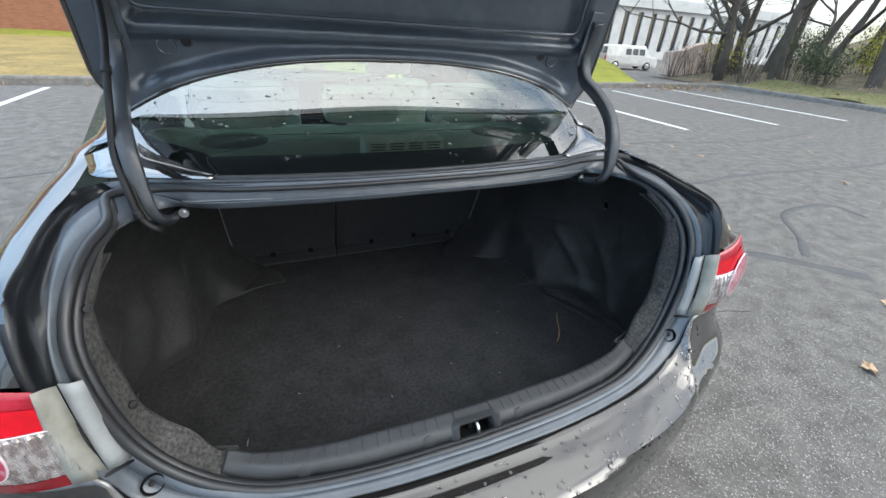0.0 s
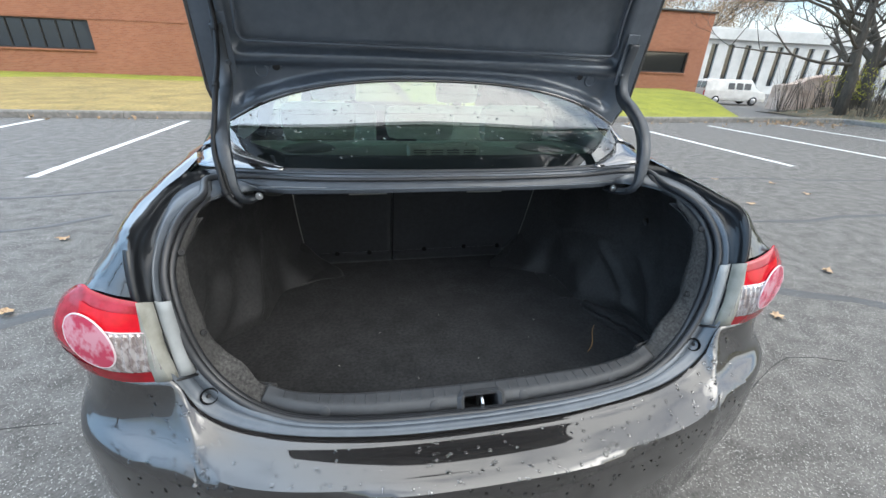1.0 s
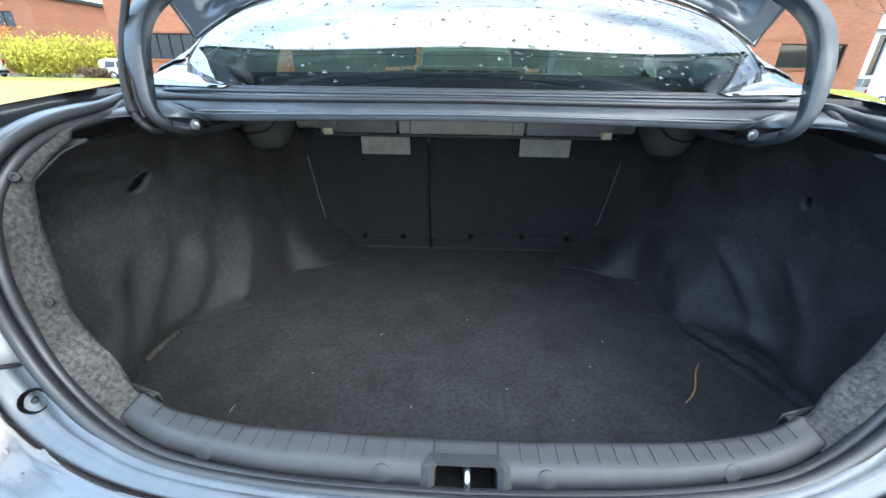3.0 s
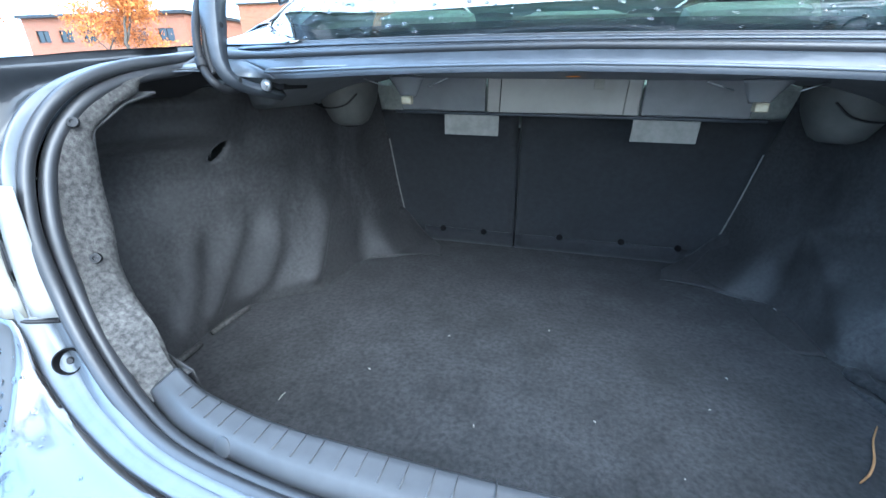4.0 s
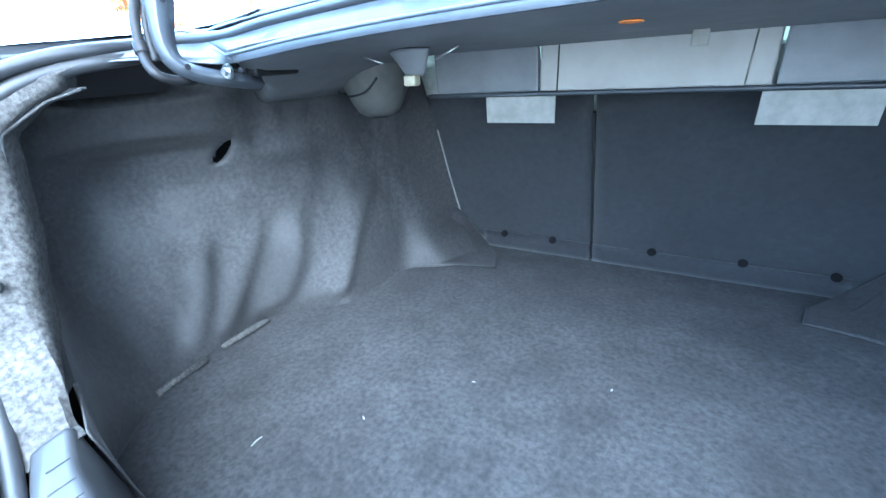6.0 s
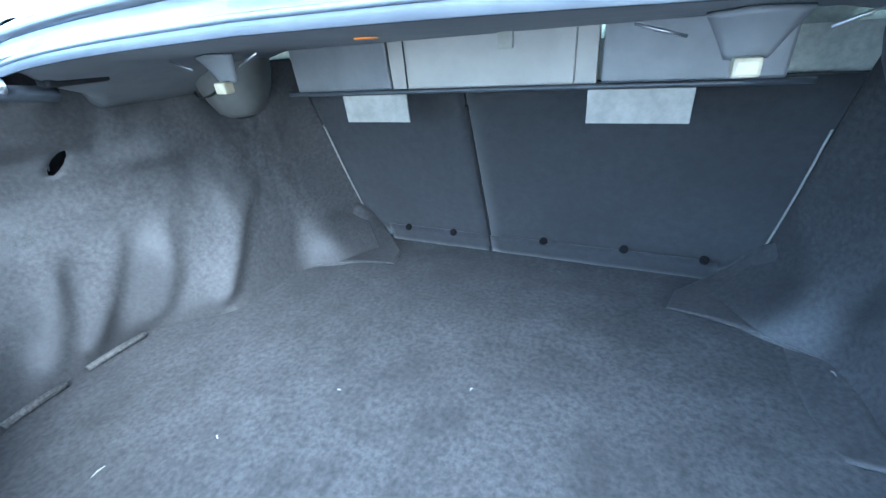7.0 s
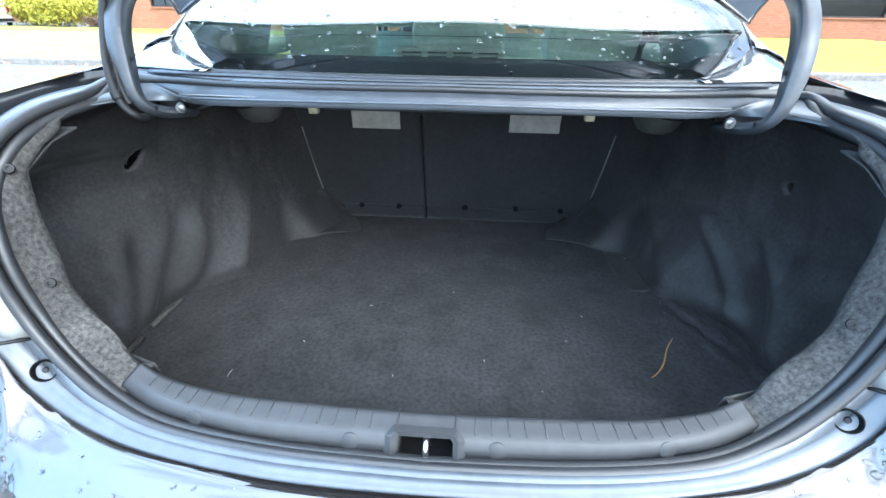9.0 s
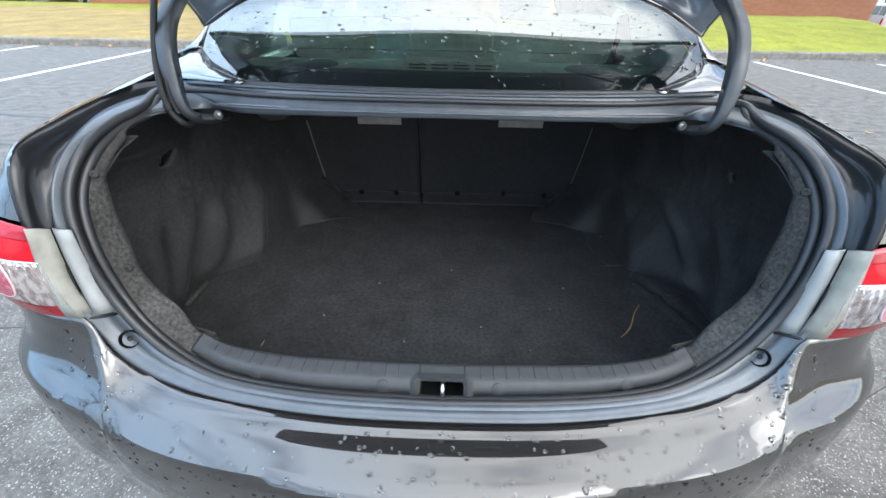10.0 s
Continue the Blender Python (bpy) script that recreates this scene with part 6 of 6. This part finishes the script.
def corner_lining(side):
    """The lining between the sill trim and the side lining, behind the felt."""
    rows = []
    for z in span(0.535, 0.748, 12):
        a = Vector((side * 0.440, 0.196 + 0.026 * min(max((0.757 - z) / 0.227, 0), 1), z))
        b = liner_point(0, z, side) + Vector((side * 0.012, 0.006, 0))
        rows.append([a.lerp(b, f) for f in span(0, 1, 8)])
    return sheet(rows)


def felt_edge(side):
    """The raw felt flange inside the seal, from the sill trim up to the hinge."""
    outer, inner = [], []
    for i, p in enumerate(S_LINE):
        if 0.462 < p.x and i < 62:
            outer.append(p + Vector((-0.011, 0.012, -0.004)))
    for p in outer:
        z = min(max(p.z, 0.762), 1.078)
        q = liner_point(0, z, 1)
        low = ease(0.80, 0.755, p.z)
        broad = ease(0.86, 0.79, p.z)
        inner.append(Vector((min(q.x, p.x - 0.004) - 0.016 * broad, max(q.y - 0.010 * low, p.y + 0.02) + 0.006 * broad, max(p.z, 0.758))))
    for k, p in enumerate(outer[-26:]):
        i = len(outer) - 26 + k
        inner[i] = inner[i].lerp(p + Vector((-0.002, 0.003, -0.002)), ease(4, 25, k))
    for line in (outer, inner):
        for p in line:
            p.z -= 0.012 * ease(0.52, 0.47, p.x)
    mid = [a.lerp(b, 0.5) + Vector((-0.003, -0.006, 0)) for a, b in zip(outer, inner)]
    deep = [b + Vector((0.05, 0.03 * ease(0.77, 0.83, b.z), -0.004 - 0.03 * ease(0.83, 0.77, b.z))) for b in inner]
    rows = [[Vector((p.x * side, p.y, p.z)) for p in r] for r in (outer, mid, inner, deep)]
    bm = sheet(smooth_rows(rows, 12, 50))
    for v in bm.verts:
        v.co += Vector((1, -1, 0.4)) * 0.0009 * noise.noise(v.co * 120)
    return bm


for side in (-1, 1):
    part("side_liner", side_liner(side), LINER, car, "moulded dark felt side lining with soft folds", solid=0.003, flip=side > 0)
    part("corner_lining", corner_lining(side), LINER, car, "dark felt lining in the rear corner", solid=0.002)
    part("felt_edge", felt_edge(side), FELT, car, "grey speckled raw felt edge", flip=side < 0)
    for x, y, z in ((0.566, 0.212, 0.884), (0.590, 0.256, 1.044)):
        part("trim_clip", lathe([(0, 0.0005), (0.0025, 0.0006), (0.003, 0.0022), (0.0062, 0.0018), (0.0068, -0.002)], 14, (side * x, y + 0.001, z), (65, 0, side * -35)), BLACK, car, "black push clip in the felt")
    # closing sheet above the lining
    rows = [[p + Vector((0, 0, 0.0)) for p in mirror(S_LINE[48:66], side)], mirror([Vector((0.675, p.y + 0.01, 1.060)) for p in S_LINE[48:66]], side)]
    part("wing_underside", sheet(rows), BLACK, car)
    ends = mirror([(0.505, seat_y(0.912) - 0.008, 0.912), (0.501, seat_y(0.76) - 0.009, 0.76), (0.493, seat_y(0.612) - 0.008, 0.612)], side)
    part("edge_wire", tube(spline(ends, 10), 0.0022, 6), TAG, car, "pale bare wire along the seat edge")
# the lining's foot sweeps out over the carpet beside the seat
for side in (-1, 1):
    foot = [(0.590, 0.885, 0.557), (0.562, 0.946, 0.557), (0.505, 0.985, 0.557), (0.43, 1.012, 0.557), (0.365, 1.030, 0.556), (0.326, 1.037, 0.555)]
    head = [(0.618, 0.885, 0.605), (0.604, 0.975, 0.668), (0.565, 1.07, 0.705), (0.500, 1.165, 0.665), (0.440, 1.185, 0.585), (0.342, 1.100, 0.556)]
    rows = []
    for f, rise in ((0.0, 0.0), (0.3, 0.06), (0.55, 0.20), (0.75, 0.45), (0.9, 0.75), (1.0, 1.0)):
        rows.append(mirror([Vector((a[0] + (b[0] - a[0]) * f, a[1] + (b[1] - a[1]) * f, a[2] + (b[2] - a[2]) * rise)) for a, b in zip(foot, head)], side))
    part("liner_foot", sheet(smooth_rows(rows, 14, 30)), LINER, car, "flared foot of the side lining", solid=0.003, flip=side < 0)
part("liner_fold", sheet(smooth_rows([[(0.499, 0.985, 0.549), (0.505, 0.86, 0.551), (0.510, 0.752, 0.549)], [(0.535, 0.965, 0.556), (0.545, 0.85, 0.557), (0.55, 0.748, 0.553)], [(0.575, 0.945, 0.566), (0.58, 0.85, 0.566), (0.587, 0.745, 0.558)]], 8, 16)), LINER, car, "loose flap of lining lying on the carpet", solid=0.003)
part("liner_fold", tube(spline([(0.60, 0.70, 0.556), (0.625, 0.63, 0.562), (0.665, 0.56, 0.560), (0.70, 0.47, 0.558), (0.72, 0.38, 0.556)], 24), [0.0125 + 0.004 * math.sin(k * 1.3) + 0.002 * math.sin(k * 0.7) for k in range(25)], 10), CARPET, car, "crumpled fold where lining meets carpet")
part("liner_fold", tube(spline([(0.585, 0.655, 0.550), (0.61, 0.58, 0.552), (0.645, 0.50, 0.552), (0.668, 0.43, 0.549)], 18), [0.004 + 0.009 * math.sin(math.pi * k / 18) for k in range(19)], 10), CARPET, car, "low ruck in the carpet edge")
for a, b in (((-0.718, 0.485), (-0.712, 0.60)), ((-0.706, 0.345), (-0.712, 0.445))):
    part("edge_retainer", tube([Vector((*a, 0.559)), Vector(((a[0] + b[0]) / 2, (a[1] + b[1]) / 2, 0.561)), Vector((*b, 0.559))], [0.0065, 0.007, 0.0065], 10), FELT, car, "rolled felt edge along the carpet")


# ---- seat backs and shelf underside ----
def seat_back(x0, x1, name_label):
    rows = []
    for z in span(0.545, 0.995, 14):
        lo = 0.41 + 0.11 * ease(0.535, 0.63, z)
        a, b = max(x0, -lo - 0.01), min(x1, lo + 0.01)
        rows.append([Vector((a + (b - a) * s, seat_y(z) + 0.002 + 0.002 * noise.noise(Vector((s * 3, z * 6, 2))), z)) for s in span(0, 1, 16)])
    board = part("seat_back", sheet(rows), BOARD, car, name_label, solid=0.012, flip=False)
    flap = [[Vector((max(x0, -0.43) + (min(x1, 0.43) - max(x0, -0.43)) * s, seat_y(z) - 0.006 - 0.006 * (0.58 - z) / 0.05 + 0.003 * noise.noise(Vector((s * 7 + x0, z * 9, 8))), z)) for s in span(0, 1, 20)] for z in (0.595, 0.575, 0.552, 0.532)]
    part("bottom_flap", sheet(flap), BOARD, board, "loose lower flap pinned with clips", solid=0.002)
    return board


left_back = seat_back(-0.53, -0.114, "narrow folding seat back covered in dark board")
right_back = seat_back(-0.106, 0.53, "wide folding seat back covered in dark board")
part("split_gap", box((0.006, 0.008, 0.44), (-0.110, seat_y(0.75) - 0.001, 0.75), (19.6, 0, 0)), BLACK, car, smooth=False)
for x, z, owner in ((-0.36, 0.588, left_back), (-0.215, 0.588, left_back), (0.04, 0.594, right_back), (0.232, 0.598, right_back), (0.40, 0.594, right_back)):
    part("flap_clip", lathe([(0, 0.004), (0.008, 0.004), (0.0105, 0.0)], 12, (x, seat_y(z) - 0.013, z + 0.004), (60, 0, 0)), MATTE, owner)

part("shelf_panel", box((0.340, 0.012, 0.080), (-0.0093, 0.904, 1.053), (4, 0, 0), 0.003), PANEL, car, "beige-grey pressed panel under the shelf", smooth=False)
for x, w in ((-0.2905, 0.213), (0.2745, 0.217)):
    part("shelf_panel", box((w, 0.012, 0.080), (x, 0.906, 1.053), (4, 0, 0), 0.004), RAILPAINT, car, "dull blue-grey panel beside the beige one", smooth=False)
for x, mat in ((-0.149, FRAME_DARK), (0.1285, TAG)):
    part("panel_seam", tube([(x, 0.8995, 1.015), (x + 0.001, 0.8970, 1.05), (x + 0.002, 0.8945, 1.090)], 0.0013, 5), mat, car)
part("panel_lip", tube([(x, 0.892, 1.011) for x in span(-0.41, 0.41, 10)], 0.004, 8), SATIN, car, "folded lower lip of the panel")
part("shelf_underside", sheet(UNDERSIDE), RAILPAINT, car, "smooth painted underside of the rear deck", solid=0.002)
for x0, x1 in ((-0.217, -0.148 + 0.0), (0.151, 0.287)):
    w = x1 - x0 if x0 > 0 else 0.134
    cx = (x0 + x1) / 2 if x0 > 0 else -0.215
    part("hanging_tag", box((w, 0.003, 0.048), (cx, 0.892, 0.983), (4, 0, 0), 0.001), TAG, car, "blank pale grey tag hanging from the shelf panel", smooth=False)
for x in (-0.297, 0.294):
    foot = part("torsion_bracket", sheet(smooth_rows([[(x - 0.034, 0.655, 1.094), (x, 0.650, 1.096), (x + 0.034, 0.655, 1.094)], [(x - 0.024, 0.662, 1.078), (x, 0.658, 1.076), (x + 0.024, 0.662, 1.078)], [(x - 0.014, 0.668, 1.060), (x, 0.664, 1.058), (x + 0.014, 0.668, 1.060)]], 8, 8)), RAILPAINT, car, "grey bracket under the shelf", solid=0.004)
    part("clip_end", box((0.020, 0.016, 0.015), (x, 0.655, 1.053), bevel=0.003), WHITE_BIT, foot, "small pale yellow clip end", smooth=False)
    part("torsion_wire", tube([(x - 0.045, 0.650, 1.078), (x - 0.085, 0.65, 1.090)], 0.0013, 5), STEEL, foot)
    part("torsion_wire", tube([(x + 0.045, 0.650, 1.078), (x + 0.080, 0.65, 1.092)], 0.0013, 5), STEEL, foot)
for sx in (-1, 1):
    spk = part("speaker", lathe([(0.0, -0.052), (0.030, -0.050), (0.044, -0.042), (0.056, -0.022), (0.068, 0.004), (0.074, 0.03), (0.076, 0.055)], 24, (sx * 0.525, 0.868, 1.028)), SPEAKER, car, "dim grey speaker basket under the shelf")
    part("magnet_cap", lathe([(0, -0.004), (0.02, -0.004), (0.024, 0.0)], 16, (sx * 0.525, 0.868, 0.977)), BLACK, spk)
    part("speaker_wire", tube(spline([(sx * 0.47, 0.80, 1.055), (sx * 0.50, 0.795, 1.030), (sx * 0.55, 0.80, 1.022), (sx * 0.60, 0.83, 1.03)], 16), 0.0022, 6), BLACK, spk)
part("grab_loop", box((0.020, 0.006, 0.022), (0.0594, 0.786, 1.083), bevel=0.002), CREAM, car, "small cream plastic clip under the deck", smooth=False)
part("amber_sticker", lathe([(0, 0.001), (0.010, 0.001), (0.011, 0)], 18, (0.0, 0.5685, 1.0972), (176, 0, 0)), ORANGE, car, "small amber sticker under the deck edge")


# ---- cabin seen through the rear window ----
part("parcel_shelf", sheet(smooth_rows([[(-0.56, 0.60, 1.130), (0, 0.505, 1.136), (0.56, 0.60, 1.130)], [(x, 0.85, 1.130) for x in (-0.60, 0, 0.60)], [(x, 1.08, 1.118) for x in (-0.62, 0, 0.62)]], 10, 14)), SHELF, car, "grey felt parcel shelf", solid=0.006)
stop_lamp = part("high_brake_light", box((0.205, 0.070, 0.046), (0.0, 0.632, 1.160), bevel=0.006), FABRIC, car, "pale louvred high brake light", smooth=False)
for k in range(4):
    for z in (1.121, 1.128, 1.135):
        part("louvre", box((0.036, 0.003, 0.0026), (-0.072 + 0.048 * k, 0.596, z + 0.040)), SPEAKER, stop_lamp, smooth=False)
for s in (-1, 1):
    part("shelf_speaker", lathe([(0, 0.006), (0.075, 0.005), (0.085, 0)], 24, (s * 0.40, 0.86, 1.131)), SPEAKER, car)


for side in (-1, 1):
    upper = spline(mirror([(0.640, 0.715, 1.128), (0.600, 0.86, 1.222), (0.550, 1.0, 1.312), (0.500, 1.16, 1.382)], side), 16)
    lower = spline(mirror([(0.645, 0.70, 1.110), (0.660, 0.90, 1.110), (0.670, 1.10, 1.108), (0.680, 1.30, 1.105)], side), 16)
    part("pillar_trim", sheet([lower, [a.lerp(b, 0.5) + Vector((side * 0.012, 0, 0)) for a, b in zip(lower, upper)], upper]), FABRIC, car, "pale inner trim of the rear pillar", solid=0.003)
    base = spline(mirror([(0.652, 0.72, 1.106), (0.668, 1.0, 1.106), (0.682, 1.5, 1.104)], side), 12)
    ledge = spline(mirror([(0.660, 0.72, 1.140), (0.674, 1.0, 1.168), (0.690, 1.5, 1.156)], side), 12)
    part("ledge_trim", sheet([base, [a.lerp(b, 0.5) + Vector((-side * 0.004, 0, 0)) for a, b in zip(base, ledge)], ledge]), FABRIC, car, "pale trim along the window ledge", solid=0.003)


def cushion(name, size, at, turn, label=""):
    return part(name, box(size, at, turn, min(size) * 0.42), FABRIC, car, label)


for x in (-0.36, 0.36):
    cushion("rear_backrest", (0.64, 0.13, 0.54), (x, 1.225, 0.84), (19.6, 0, 0), "pale fabric rear backrest")
for x in (-0.38, 0.0, 0.38):
    h = 0.14 if x else 0.12
    cushion("rear_headrest", (0.27, 0.10, h), (x, 1.10, 1.185), (14, 0, 0), "pale fabric headrest")
for x in (-0.37, 0.37):
    cushion("front_backrest", (0.48, 0.14, 0.62), (x, 2.15, 0.86), (16, 0, 0), "pale fabric front seat back")
    cushion("front_headrest", (0.26, 0.10, 0.18), (x, 2.08, 1.27), (14, 0, 0), "pale fabric headrest")
    for dx in (-0.05, 0.05):
        part("headrest_post", tube([(x + dx, 2.09, 1.14), (x + dx, 2.085, 1.2)], 0.006, 6), STEEL, car)
cushion("rear_seat_cushion", (1.25, 0.5, 0.18), (0, 1.55, 0.52), (0, 0, 0), "pale fabric bench cushion")
part("dashboard", box((1.36, 0.45, 0.30), (0, 3.18, 0.90), bevel=0.08), BLACK, car)
part("steering_wheel", tube([Vector((-0.37 + 0.185 * math.cos(a), 2.86 - 0.06 * math.sin(a), 0.98 + 0.175 * math.sin(a))) for a in [2 * math.pi * k / 28 for k in range(29)]], 0.014, 8, caps=False), BLACK, car)
part("cabin_mirror", box((0.22, 0.03, 0.07), (0, 2.82, 1.30), bevel=0.012), BLACK, car)
part("cabin_floor", box((1.45, 2.2, 0.04), (0, 2.2, 0.36)), SHELF, car, smooth=False)
part("headliner", sheet(smooth_rows([[(x * w, y, z) for x in (-1, -0.5, 0, 0.5, 1)] for y, w, z in ((1.24, 0.50, 1.392), (2.0, 0.54, 1.435), (2.78, 0.52, 1.395))], 8, 12)), FABRIC, car, "pale fabric headlining")


# ---- loose bits in the boot ----
tagged(part("twig", tube(spline([(0.467, 0.418, 0.553), (0.490, 0.438, 0.554), (0.510, 0.465, 0.557), (0.533, 0.508, 0.557), (0.564, 0.550, 0.554)], 12), [0.0011, 0.0014, 0.0016, 0.0018, 0.0018, 0.0017, 0.0016, 0.0016, 0.0015, 0.0014, 0.0013, 0.0012, 0.0010], 6), TWIG), "thin bent dry orange-brown twig on the boot carpet", "twig")
rng = random.Random(12)
for i, (x, y, ln) in enumerate(((-0.455, 0.359, 0.020), (0.56, 0.915, 0.010), (0.10, 0.44, 0.008), (0.30, 0.52, 0.009), (-0.20, 0.62, 0.007), (0.02, 0.70, 0.006), (0.22, 0.36, 0.006), (-0.33, 0.47, 0.007), (0.36, 0.62, 0.007), (-0.10, 0.38, 0.006))):
    z = 0.5545 if x < 0.5 else 0.568
    a = rng.uniform(0, 3.1)
    d = Vector((math.cos(a), math.sin(a), 0.1)) * ln / 2
    c = Vector((x, y, z - 0.003))
    tagged(part("lint_fleck", tube([c - d, c + Vector((0, 0, 0.002)), c + d], [0.0008, 0.0013, 0.0007], 5), TAG), "tiny pale fleck of lint on the boot carpet", "lint", "lint flecks")


# ---- rain ----
def drops(points, name, label, rng):
    """Low beads of water, one joined sheet of many."""
    verts, faces = [], []
    for p, n, r in points:
        n = n.normalized()
        s = n.cross(Vector((0.3, 1, 0.2))).normalized()
        t = n.cross(s)
        e = rng.uniform(0.8, 1.35)
        base = len(verts)
        for f, h in ((1.0, -0.1), (0.86, 0.30), (0.5, 0.52)):
            for k in range(8):
                a = 2 * math.pi * k / 8
                verts.append(p + (s * math.cos(a) * e + t * math.sin(a)) * r * f + n * r * h)
        verts.append(p + n * r * 0.6)
        for b in (0, 8):
            for k in range(8):
                faces.append((base + b + k, base + b + (k + 1) % 8, base + b + 8 + (k + 1) % 8, base + b + 8 + k))
        for k in range(8):
            faces.append((base + 16 + k, base + 16 + (k + 1) % 8, base + 24))
    me = bpy.data.meshes.new(name)
    me.from_pydata(verts, [], faces)
    me.materials.append(WATER)
    me.polygons.foreach_set("use_smooth", [True] * len(me.polygons))
    return tagged(new(name, me), label, "water", kind="stuff")


def surface_spots(grid, rows, cols, count, rng, sizes):
    out = []
    for _ in range(count):
        i, j = rng.uniform(*rows), rng.uniform(*cols)
        a, b = int(i), int(j)
        p00, p10, p01 = grid[a][b], grid[a + 1][b], grid[a][b + 1]
        p = p00 + (p10 - p00) * (i - a) + (p01 - p00) * (j - b)
        n = (p10 - p00).cross(p01 - p00)
        if n.z < 0:
            n = -n
        out.append((p, n, sizes[0] + (sizes[1] - sizes[0]) * rng.random() ** 3.5))
    return out


rng = random.Random(77)
drops(surface_spots(BUMPER, (22, 97), (1, 15), 4200, rng, (0.0016, 0.0070)), "raindrops_on_bumper", "rain beads scattered over the dark bumper top", rng)
drops(surface_spots(GLASS, (0.2, 21), (1, 47), 1100, rng, (0.0013, 0.0048)), "raindrops_on_glass", "rain beads scattered over the rear window", rng)
